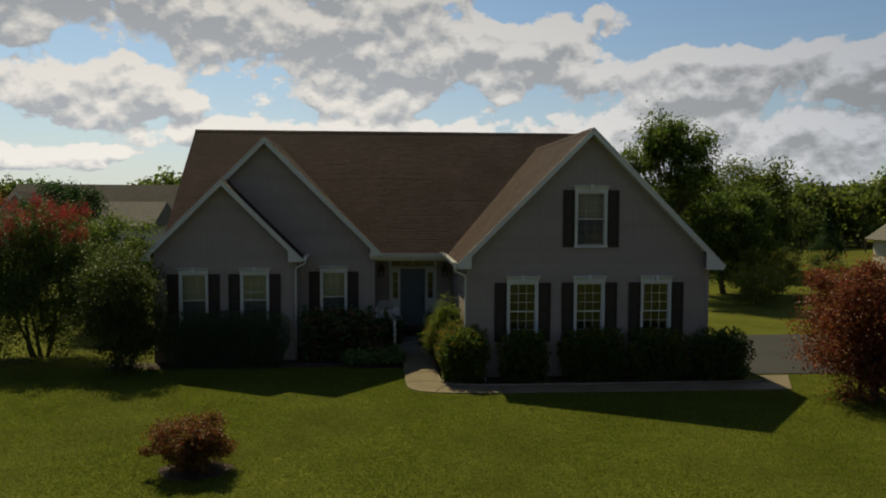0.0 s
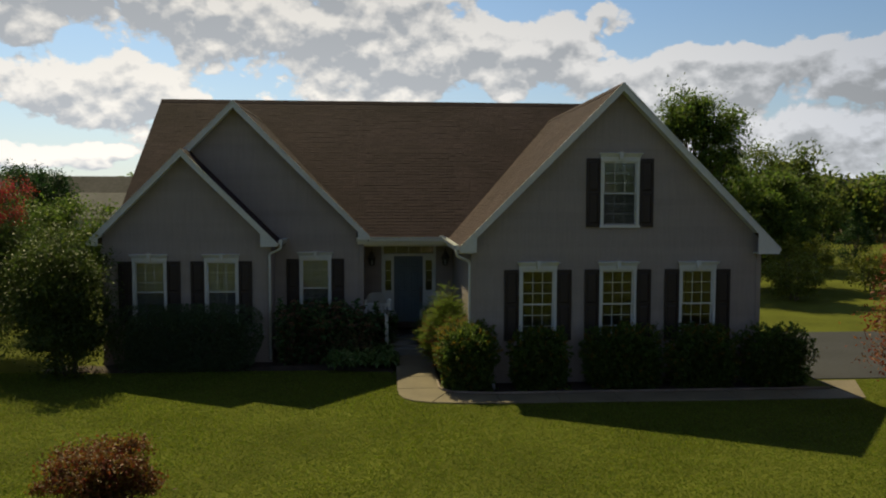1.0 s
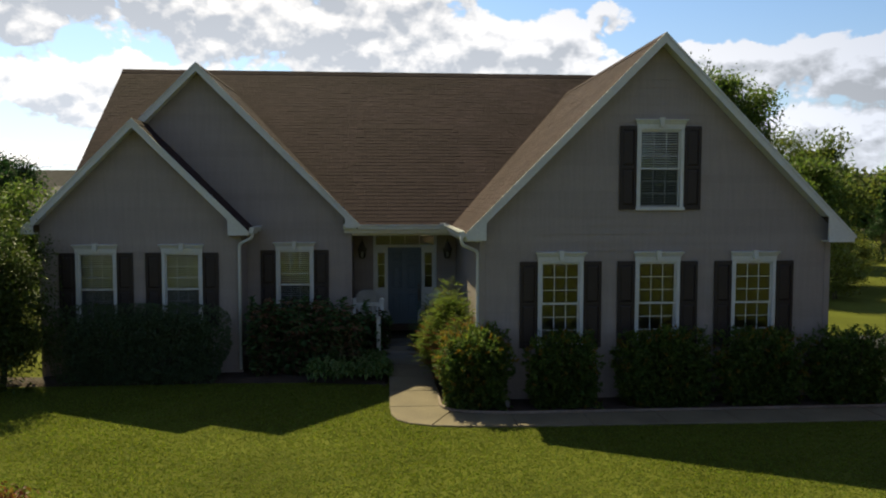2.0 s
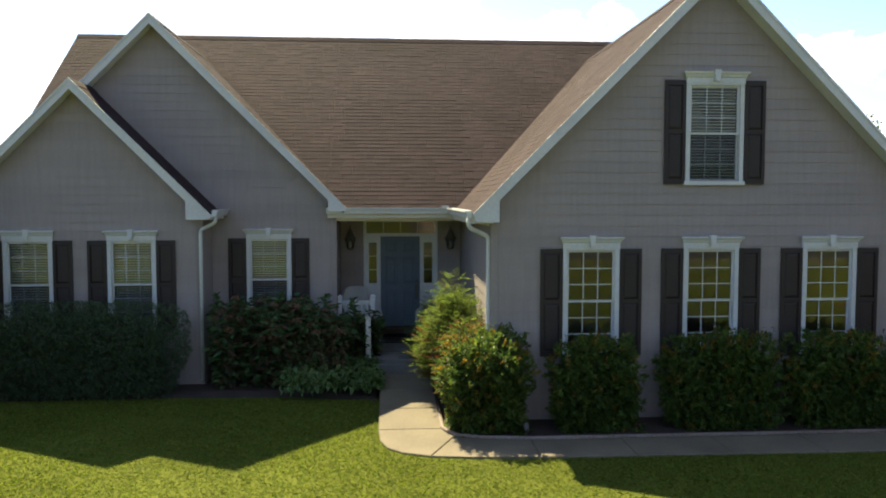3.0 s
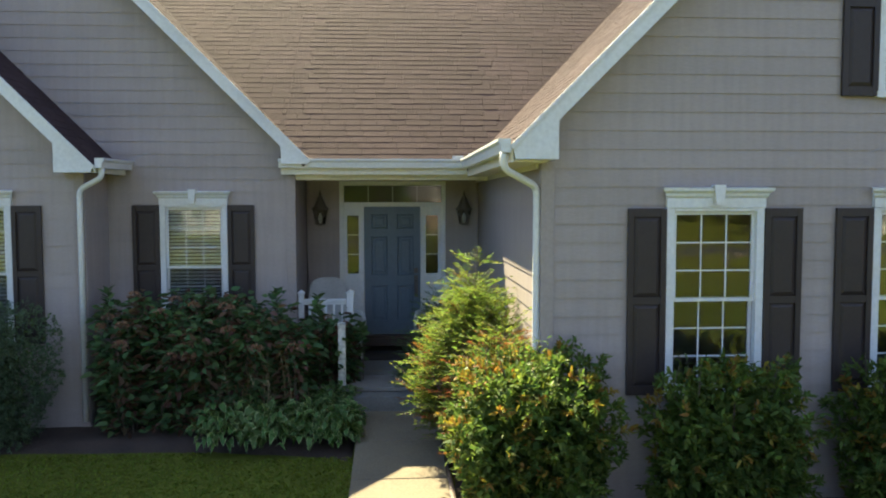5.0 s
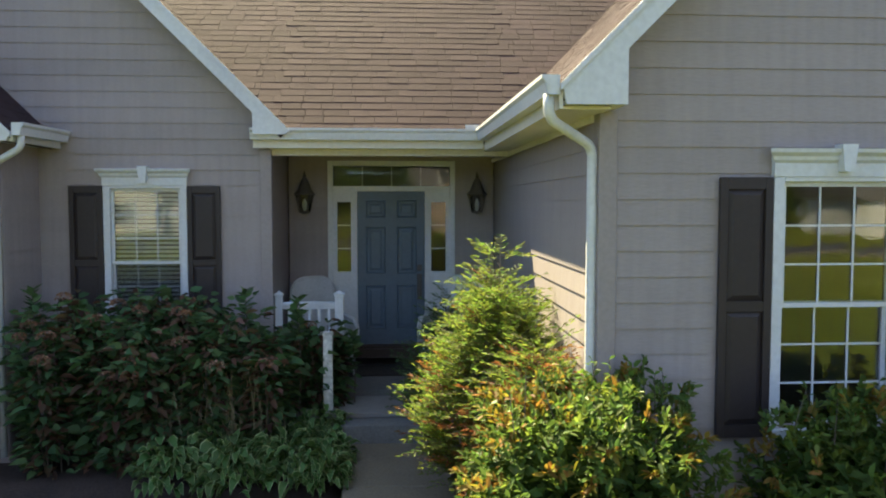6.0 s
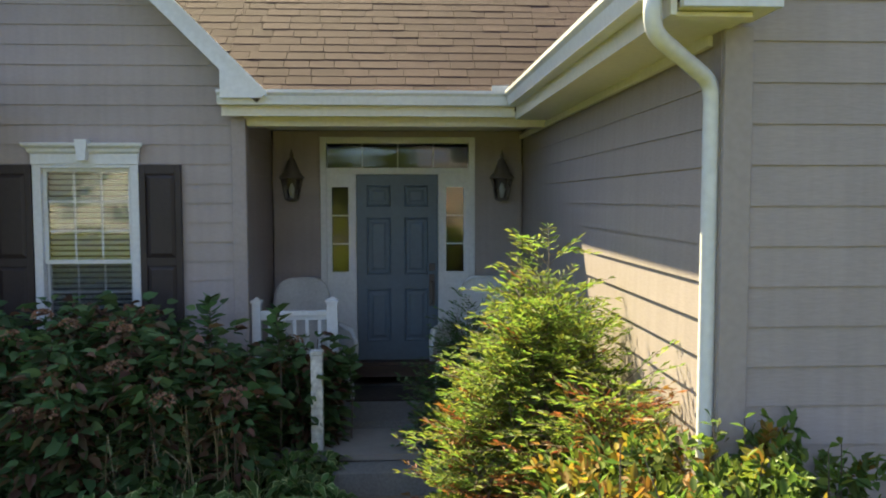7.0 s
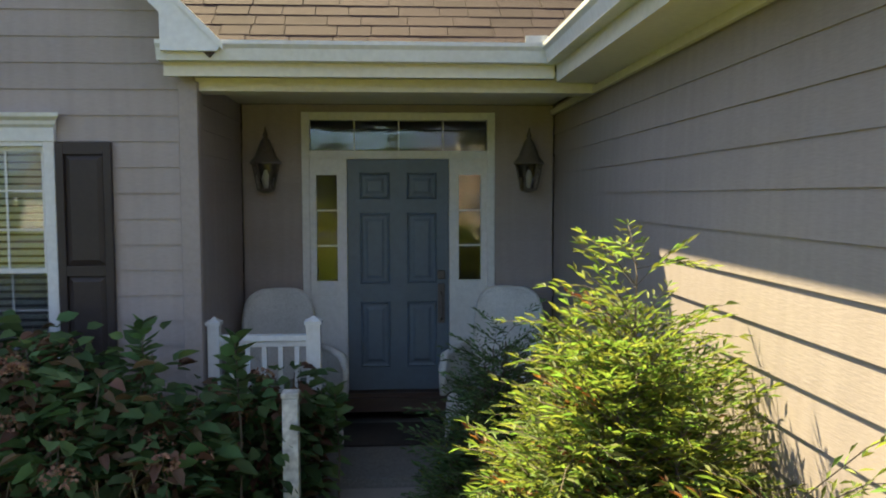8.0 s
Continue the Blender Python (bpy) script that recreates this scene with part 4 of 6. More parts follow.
mulch_bed("wing_bed", [(2.46, 26.3), (2.46, 22.9), (2.52, 22.72), (2.66, 22.52), (2.9, 22.38), (3.2, 22.32), (3.75, 22.24), (12.0, 22.24), (12.0, 23.24), (3.25, 23.24), (3.25, 27.1), (2.53, 27.1)], "dark mulched planting bed beside the wing")
mulch_bed("left_bed", [(-8.2, 26.2), (-8.0, 25.3), (-6.0, 25.2), (-2.4, 25.25), (-0.3, 25.15), (1.0, 24.9), (1.40, 24.7), (1.40, 26.3), (1.31, 27.1), (0.45, 27.1), (-2.0, 27.1), (-2.06, 26.26), (-6.8, 26.26)], "dark mulched planting bed under the front windows")
bm = bmesh.new()
kerb = [(2.44, 26.2), (2.445, 22.9), (2.50, 22.70), (2.63, 22.50), (2.87, 22.37), (3.2, 22.30), (3.75, 22.225), (12.0, 22.225)]
tube(bm, [(x, y, 0.045) for x, y in kerb], 0.035, 6)
tagged(part("bed_edging", bm, mat("edging_stone", (0.22, 0.17, 0.14), 0.85, 0.6, 30, 2.0, 0.5), None, smooth=True), "low rounded edging round the planting bed", "edging", kind="structure")
part_mat = boxes((1.32, 2.42, EY - 0.80, EY - 0.18, 0.521, 0.538))
tagged(part("door_mat", part_mat, MAT), "dark brown fibre door mat on the porch", "door mat")


# ---- porch things ----
def rail_post(parent, x, y, z0, z1, w=0.09):
    bm = boxes((x - w / 2, x + w / 2, y - w / 2, y + w / 2, z0, z1))
    vs = box(bm, x - w / 2 - 0.012, x + w / 2 + 0.012, y - w / 2 - 0.012, y + w / 2 + 0.012, z1, z1 + 0.025)
    top = bm.verts.new((x, y, z1 + 0.06))
    ring = [bm.verts.new(p) for p in ((x - w / 2, y - w / 2, z1 + 0.026), (x + w / 2, y - w / 2, z1 + 0.026), (x + w / 2, y + w / 2, z1 + 0.026), (x - w / 2, y + w / 2, z1 + 0.026))]
    for k in range(4):
        bm.faces.new((ring[k], ring[(k + 1) % 4], top))
    return part("post", bm, TRIM, parent)


railing = thing("porch_railing", (0.87, 27.26, 0.52), "white painted wooden porch railing with square balusters", "railing")
rail_post(railing, 0.55, 27.26, 0.52, 1.64, 0.08)
rail_post(railing, 1.25, 27.26, 0.52, 1.64, 0.10)
part("top_rail", boxes((0.59, 1.20, 27.225, 27.295, 1.52, 1.565), (0.59, 1.20, 27.24, 27.28, 1.48, 1.52), bevel=0.004), TRIM, railing)
part("bottom_rail", boxes((0.59, 1.20, 27.24, 27.28, 0.60, 0.65)), TRIM, railing)
for k in range(5):
    x = 0.67 + k * 0.115
    part("baluster", boxes((x - 0.017, x + 0.017, 27.243, 27.277, 0.65, 1.48)), TRIM, railing)
newel = thing("newel_post", (1.165, 26.64, 0.0), "weathered white step newel post with peeling paint", "post")
PEEL = mat("peeling_white_paint", (0.62, 0.62, 0.58), 0.7, 0.5, 18, 5.0, 0.3)
part("shaft", boxes((1.115, 1.215, 26.59, 26.69, 0.0, 1.27), bevel=0.004), PEEL, newel)
part("cap", boxes((1.108, 1.222, 26.583, 26.697, 1.27, 1.31), bevel=0.008), PEEL, newel)


def wicker_chair(m):
    c = new("wicker_armchair")
    ORIGIN[c.name] = Vector()
    tagged(c, "white wicker porch armchair with a high rounded back", "chair", "porch chairs")
    bm = bmesh.new()
    n = 14
    outer, inner = [], []
    for i in range(n + 1):
        a = math.pi * i / n
        w = 0.30 * math.copysign(abs(math.cos(a)) ** 0.55, math.cos(a))
        h = 0.80 + 0.42 * abs(math.sin(a)) ** 0.6
        outer.append((w, 0.30 + 0.10 * (h - 0.4), h))
    pts = [(0.30, 0.28, 0.40)] + outer + [(-0.30, 0.28, 0.40)]
    prism(bm, pts, (0, 0.035, 0))
    part("backrest", bm, WICKER, c)
    bm = bmesh.new()
    tube(bm, [(x, y + 0.018, z) for x, y, z in pts], 0.026, 6)
    part("back_rim", bm, WICKER, c, smooth=True)
    part("seat", boxes((-0.31, 0.31, -0.30, 0.30, 0.32, 0.40), bevel=0.01), WICKER, c)
    part("cushion", boxes((-0.27, 0.27, -0.27, 0.26, 0.405, 0.47), bevel=0.025), CUSHION, c, "grey-green seat cushion")
    for s in (-1, 1):
        bm = bmesh.new()
        tube(bm, [(s * 0.33, 0.32, 0.72), (s * 0.35, 0.0, 0.73), (s * 0.35, -0.24, 0.71), (s * 0.345, -0.31, 0.62), (s * 0.34, -0.31, 0.40)], [0.03, 0.035, 0.04, 0.035, 0.03], 7)
        part("armrest", bm, WICKER, c, smooth=True)
        part("side_panel", boxes((s * 0.335 - 0.012, s * 0.335 + 0.012, -0.27, 0.28, 0.40, 0.70)), WICKER, c)
        for y in (-0.27, 0.27):
            bm = bmesh.new()
            tube(bm, [(s * 0.30, y, 0.33), (s * 0.32, y * 1.05, 0.0)], [0.026, 0.02], 7)
            part("leg", bm, WICKER, c)
        part("skirt", boxes((s * 0.31 - 0.008, s * 0.31 + 0.008, -0.27, 0.27, 0.22, 0.319)), WICKER, c)
    part("front_skirt", boxes((-0.30, 0.30, -0.305, -0.285, 0.20, 0.319)), WICKER, c)
    c.matrix_basis = m
    return c


chair = wicker_chair(pose(0.98, 28.10, 0.52, 0, 0, 24))
copy_thing(chair, pose(2.66, 28.12, 0.52, 0, 0, -26))


def wall_lantern(x):
    y, z = EY - 0.13, 2.62
    t = thing("wall_lantern", (x, EY, 2.85), "black iron wall lantern with clear glass beside the front door", "wall lamp", "lanterns beside the door")
    bm = boxes((x - 0.055, x + 0.055, EY - 0.05, EY - 0.022, 2.66, 2.95), bevel=0.012)
    part("backplate", bm, IRON, t)
    bm = bmesh.new()
    tube(bm, [(x, EY - 0.04, 2.80), (x, EY - 0.09, 2.76), (x, y, 2.80)], [0.012, 0.01, 0.01], 7)
    part("arm", bm, IRON, t, smooth=True)
    bm = bmesh.new()
    lathe(bm, x, y, [(0.14, 2.83), (0.135, 2.848), (0.09, 2.90), (0.075, 2.945), (0.055, 2.99), (0.04, 3.03), (0.014, 3.06), (0.022, 3.08), (0.008, 3.12), (0.004, 3.15)], 12)
    part("roof", bm, IRON, t, smooth=True)
    bm = bmesh.new()
    lathe(bm, x, y, [(0.07, 2.615), (0.115, 2.828)], 6)
    part("glass", bm, CLEAR, t).visible_shadow = False
    for k in range(6):
        a = k * math.tau / 6
        bm = bmesh.new()
        tube(bm, [(x + 0.073 * math.cos(a), y + 0.073 * math.sin(a), 2.61), (x + 0.118 * math.cos(a), y + 0.118 * math.sin(a), 2.832)], 0.007, 5)
        part("bar", bm, IRON, t)
    bm = bmesh.new()
    lathe(bm, x, y, [(0.02, 2.58), (0.078, 2.60), (0.078, 2.614)], 10)
    part("base", bm, IRON, t)
    bm = bmesh.new()
    lathe(bm, x, y, [(0.012, 2.62), (0.03, 2.66), (0.04, 2.70), (0.025, 2.74), (0.012, 2.78)], 10)
    part("bulb", bm, mat("frosted_bulb", (0.42, 0.42, 0.4), 0.3, 0.95, 10, 2, 0.0), t, "frosted bulb, unlit", smooth=True)


wall_lantern(0.71)
wall_lantern(3.02)


# ---- plants ----
RNG = np.random.default_rng(7)


def unit(v):
    return v / np.maximum(np.linalg.norm(v, axis=1, keepdims=True), 1e-6)


def leaf_arrays(P, D, L, W, fold=0.15, droop=0.15, ovate=False):
    """Folded, pointed leaves from a base point, a direction, a length and a width each."""
    n = len(P)
    D = unit(D)
    side = unit(np.cross(D, RNG.normal(size=(n, 3)) * 0.5 + np.array((0, 0, 1.0))))
    nor = np.cross(side, D)
    L, W = np.broadcast_to(L, n)[:, None], np.broadcast_to(W, n)[:, None]
    if ovate:
        V = np.empty((n, 6, 3))
        low, high = P + D * L * 0.25, P + D * L * 0.62 - np.array((0, 0, 1.0)) * L * droop * 0.35
        V[:, 0] = P
        V[:, 1] = low + side * W * 0.44 + nor * W * fold
        V[:, 2] = high + side * W * 0.40 + nor * W * fold
        V[:, 3] = P + D * L - np.array((0, 0, 1.0)) * L * droop
        V[:, 4] = high - side * W * 0.40 + nor * W * fold
        V[:, 5] = low - side * W * 0.44 + nor * W * fold
        i = np.arange(n)[:, None] * 6
        F = np.concatenate([i + np.array(q) for q in ((0, 1, 2), (0, 2, 3), (0, 3, 4), (0, 4, 5))], axis=1).reshape(-1, 3)
        return V.reshape(-1, 3), F
    mid = P + D * L * 0.48
    V = np.empty((n, 4, 3))
    V[:, 0] = P
    V[:, 1] = mid + side * W / 2 + nor * W * fold
    V[:, 2] = P + D * L - np.array((0, 0, 1.0)) * L * droop
    V[:, 3] = mid - side * W / 2 + nor * W * fold
    i = np.arange(n)[:, None] * 4
    F = np.concatenate([i + np.array((0, 1, 2)), i + np.array((0, 2, 3))], axis=1).reshape(-1, 3)
    return V.reshape(-1, 3), F


def leaf_part(name, groups, parent, label=""):
    """One mesh of many leaves. groups: arrays of leaves with a material each."""
    vs, fs, idx, mats, k = [], [], [], [], 0
    for j, ((V, F), m) in enumerate(groups):
        vs.append(V)
        fs.append(F + k)
        idx += [j] * len(F)
        mats.append(m)
        k += len(V)
    V = np.concatenate(vs) - np.array(ORIGIN.get(parent.name, Vector()))
    me = bpy.data.meshes.new(name)
    F = np.concatenate(fs)
    me.vertices.add(len(V))
    me.vertices.foreach_set("co", V.astype(np.float32).ravel())
    me.loops.add(F.size)
    me.loops.foreach_set("vertex_index", F.astype(np.int32).ravel())
    me.polygons.add(len(F))
    me.polygons.foreach_set("loop_start", np.arange(0, F.size, 3, dtype=np.int32))
    for m in mats:
        me.materials.append(m)
    me.polygons.foreach_set("material_index", np.array(idx, dtype=np.int32))
    me.update(calc_edges=True)
    ob = new(name, me)
    ob.parent = parent
    ORIGIN[ob.name] = ORIGIN.get(parent.name, Vector())
    return tagged(ob, label, kind="stuff")


def lumps(P, amp, scale, seed):
    o = Vector((seed * 3.1, seed * 1.7, seed * 0.9))
    return np.array([noise.noise(Vector(p) * scale + o) for p in P]) * amp


def box_shrub(name, x0, x1, y0, y1, z1, n, leaf, mats, label, power=4.0, shares=(0.85, 0.15), ragged=0.10, z0=-0.22, group="", seed=1, top_tips=True):
    """A clipped shrub: stems and a rough-edged, rounded block of leaves."""
    c = np.array(((x0 + x1) / 2, (y0 + y1) / 2, (z0 + z1) / 2))
    r = np.array(((x1 - x0) / 2, (y1 - y0) / 2, (z1 - z0) / 2))
    t = thing(name, (c[0], c[1], 0.0), label, "shrub", group)
    # sprigs over the block's surface, each a whorl of leaves in one tone
    per = 11
    k = n // per
    u = unit(RNG.normal(size=(k, 3)))
    rad = (np.abs(u) ** power).sum(axis=1) ** (-1 / power)
    S = u * rad[:, None]
    wob = lumps(S * r + c, ragged, 2.2, seed) + lumps(S * r + c, ragged * 0.8, 5.0, seed + 4)
    depth = 1 - RNG.random(k) ** 1.8 * 0.4
    C = c + S * r * depth[:, None] + u * wob[:, None]
    taper = 1 - 0.16 * np.clip(1 - C[:, 2] / 0.7, 0, 1)
    C[:, :2] = c[:2] + (C[:, :2] - c[:2]) * taper[:, None]
    C[:, 2] = np.where(C[:, 2] < 0.03, RNG.uniform(0.05, 0.3, k), C[:, 2])
    nrm = unit(S ** 3 / r)
    axis = unit(nrm * 0.75 + RNG.normal(size=(k, 3)) * 0.4 + np.array((0, 0, 0.45)))
    pick = RNG.random(k)
    tip = (pick < shares[1] * 1.25) & (depth > 0.82)
    if top_tips:
        tip &= (C[:, 2] > z0 + (z1 - z0) * 0.45) | (pick < shares[1] * 0.3)
    fresh = ~tip & (pick > 0.72)
    f = np.tile(np.linspace(0, 1, per), k)
    ax_ = np.repeat(axis, per, axis=0)
    P = np.repeat(C, per, axis=0) + ax_ * (f * leaf * 1.1)[:, None] + RNG.normal(size=(k * per, 3)) * leaf * 0.12
    D = ax_ * (0.35 + 0.7 * f)[:, None] + unit(RNG.normal(size=(k * per, 3))) * (0.95 - 0.35 * f)[:, None]
    L = leaf * RNG.uniform(0.7, 1.25, k * per) * (1.1 - 0.25 * f)
    groups = []
    tone = np.repeat(np.where(tip, 1, np.where(fresh, 2, 0)), per)
    for kind_, m_ in ((0, mats[0]), (1, mats[1]), (2, mats[-1])):
        g = tone == kind_
        if g.any():
            groups.append((leaf_arrays(P[g], D[g], L[g], L[g] * 0.42, 0.18, 0.12, n < 20000), m_))
    m = n // 3
    v = unit(RNG.normal(size=(m, 3)))
    vr = (np.abs(v) ** power).sum(axis=1) ** (-1 / power)
    Q = c + v * vr[:, None] * r * RNG.uniform(0.5, 0.8, m)[:, None]
    Q[:, 2] = np.maximum(Q[:, 2], 0.05)
    groups.append((leaf_arrays(Q, RNG.normal(size=(m, 3)), leaf * 1.6, leaf * 1.0), mats[0]))
    # stray shoots
    k = max(6, int((x1 - x0) * 9))
    sx = RNG.uniform(x0 + 0.1, x1 - 0.1, k)
    sy = RNG.uniform(y0 + 0.1, y1 - 0.1, k)
    SP, SD = [], []
    bm = bmesh.new()
    for i in range(k):
        h = RNG.uniform(0.04, 0.2) * (1 if ragged > 0.05 else 0.3)
        lean = RNG.normal(size=2) * 0.06
        a, b = np.array((sx[i], sy[i], z1 - 0.12)), np.array((sx[i] + lean[0], sy[i] + lean[1], z1 + h))
        tube(bm, [a, b], [0.004, 0.002], 4)
        for q in np.linspace(0.3, 1, 7):
            SP.append(a + (b - a) * q)
            SD.append(np.append(RNG.normal(size=2), 0.7))
    SP, SD = np.array(SP), np.array(SD)
    groups.append((leaf_arrays(SP, SD, leaf * 0.9, leaf * 0.36), mats[0]))
    for i in range(7):
        a = RNG.uniform(0, math.tau)
        bx, by = c[0] + math.cos(a) * r[0] * 0.25, c[1] + math.sin(a) * r[1] * 0.25
        b2 = bmesh.new()
        tube(b2, [(bx, by, 0.0), (c[0] + math.cos(a) * r[0] * 0.5, c[1] + math.sin(a) * r[1] * 0.5, z1 * 0.55), (c[0] + math.cos(a) * r[0] * 0.75, c[1] + math.sin(a) * r[1] * 0.75, z1 * 0.88)], [0.02, 0.013, 0.005], 5)
        part("stem", b2, BARK, t)
    tagged(part("shoot_mass", bm, BARK, t), kind="stuff")
    leaf_part("foliage", groups, t)
    return t


G = "clipped shrubs along the wing"
SM = (LEAF_SHRUB, LEAF_TIP, LEAF_FRESH)
# larger tip share here: real bronze growth plus sun on the top, as colour
box_shrub("clipped_shrub", 2.46, 3.80, 22.32, 23.45, 1.50, 17000, 0.072, SM, "clipped glossy green shrub with sunlit bronze tips beside the path", 6.0, (0.7, 0.2), 0.16, group=G, seed=1)
box_shrub("clipped_shrub", 4.20, 5.58, 22.35, 23.10, 1.40, 11000, 0.075, SM, "clipped dark green shrub beneath the wing's windows", 6.5, (0.9, 0.11), 0.15, group=G, seed=2)
box_shrub("clipped_shrub", 6.02, 7.92, 22.35, 23.12, 1.46, 15000, 0.075, SM, "wide clipped dark green shrub beneath the wing's windows", 6.5, (0.9, 0.11), 0.15, group=G, seed=3)
box_shrub("clipped_shrub", 8.16, 9.80, 22.35, 23.12, 1.44, 12500, 0.075, SM, "clipped dark green shrub beneath the wing's windows", 6.5, (0.9, 0.11), 0.15, group=G, seed=4)
box_shrub("clipped_shrub", 10.05, 11.70, 22.30, 23.25, 1.42, 11500, 0.075, SM, "clipped dark green shrub at the wing's corner by the drive", 6.0, (0.9, 0.05), 0.14, group=G, seed=5)
box_shrub("clipped_hedge", -6.25, -2.28, 25.05, 26.12, 1.74, 76000, 0.038, (LEAF_HEDGE, LEAF_SHRUB, LEAF_HEDGE), "dense dark green hedge clipped flat under the windows", 7.0, (0.95, 0.05), 0.05, seed=6)


def broad_bush(name, x0, x1, y0, y1, z1, n, leaf, label):
    """Hydrangea: big leaves on many stems, with dried brown flower heads."""
    cx, cy = (x0 + x1) / 2, (y0 + y1) / 2
    t = thing(name, (cx, cy, 0), label, "shrub")
    bm = bmesh.new()
    tops = []
    for i in range(90):
        bx, by = RNG.uniform(x0 + 0.3, x1 - 0.2), RNG.uniform(y0 + 0.3, y1 - 0.15)
        if bx > 0.72:
            by = RNG.uniform(26.8, y1 - 0.03)
        edge = min((bx - x0) / 0.6, (x1 - bx) / 0.5, 1.0)
        front = min((by - y0) / 0.7, 1.0)
        h = z1 * (0.72 + 0.28 * edge) * (0.55 + 0.45 * front) * RNG.uniform(0.82, 1.06)
        if bx > 0.3:
            h = min(h, RNG.uniform(1.05, 1.38)) if RNG.random() > 0.07 else 1.55
        tx, ty = bx + RNG.normal() * 0.14, by + RNG.normal() * 0.1 - (0.1 if bx < 0.72 else 0.0)
        tube(bm, [(bx, by, 0), ((bx + tx) / 2, (by + ty) / 2, h * 0.55), (tx, ty, h)], [0.009, 0.007, 0.004], 4)
        tops.append((bx, by, tx, ty, h))
    tagged(part("stem_mass", bm, BARK, t), kind="stuff")
    P, D, old = [], [], []
    for bx, by, tx, ty, h in tops:
        m = n // 90
        q = RNG.uniform(0.04, 1.0, m) ** 0.95
        px = bx + (tx - bx) * q
        py = by + (ty - by) * q
        a = RNG.uniform(0, math.tau, m)
        d = np.stack([np.cos(a), np.sin(a), RNG.uniform(-0.2, 0.7, m)], 1)
        P.append(np.stack([px, py, h * q], 1) + d * RNG.uniform(0.03, 0.20, m)[:, None])
        D.append(d)
        old.append(RNG.random(m) < (0.5 if RNG.random() < 0.45 else 0.12))
    P, D, old = np.concatenate(P), np.concatenate(D), np.concatenate(old)
    L = leaf * RNG.uniform(0.6, 1.25, len(P))
    leaf_part("foliage", [(leaf_arrays(P[~old], D[~old], L[~old], L[~old] * 0.62, 0.12, 0.25, True), LEAF_HYD), (leaf_arrays(P[old], D[old], L[old] * 0.9, L[old] * 0.5, 0.2, 0.4, True), LEAF_HYD_OLD)], t)
    # upright leafy shoots above the rest
    bm = bmesh.new()
    P, D = [], []
    for sx, sy, sz in ((-1.86, 26.4, 1.86), (-1.35, 26.3, 1.74), (-0.62, 26.3, 1.76), (-0.2, 26.5, 1.70), (0.32, 26.4, 1.84), (0.86, 26.45, 1.74), (1.42, 26.92, 1.30)):
        tube(bm, [(sx, sy, 0.0), (sx + 0.03, sy, sz * 0.6), (sx, sy, sz - 0.04)], [0.009, 0.007, 0.004], 4)
        for q in range(34):
            f = q / 33
            a = q * 2.4
            P.append((sx, sy, sz - 0.06 - 0.42 * f))
            D.append((math.cos(a), math.sin(a), 0.9 - 0.8 * f + RNG.normal() * 0.15))
    tagged(part("shoot_mass", bm, BARK, t), kind="stuff")
    L = leaf * RNG.uniform(0.75, 1.15, len(P))
    leaf_part("shoot_leaves", [(leaf_arrays(np.array(P), np.array(D), L, L * 0.55, 0.15, 0.12, True), LEAF_HYD)], t)
    for k in range(70):
        bx, by, tx, ty, h = tops[RNG.integers(len(tops))]
        s = RNG.uniform(0.05, 0.085)
        m = 90
        u = unit(RNG.normal(size=(m, 3)))
        u[:, 2] = np.abs(u[:, 2]) * 0.8
        c = np.array((tx + RNG.normal() * 0.05, ty - RNG.uniform(0, 0.25), h * RNG.uniform(0.72, 1.0) + 0.02))
        leaf_part("flower_head", [(leaf_arrays(c + u * s, u + RNG.normal(size=(m, 3)) * 0.5, 0.026, 0.024), FLOWER_DRY)], t, "dried brown flower head")


broad_bush("hydrangea", -2.15, 1.45, 25.55, 27.0, 1.66, 12600, 0.145, "broad hydrangea with bronzing leaves and dried brown flower heads")


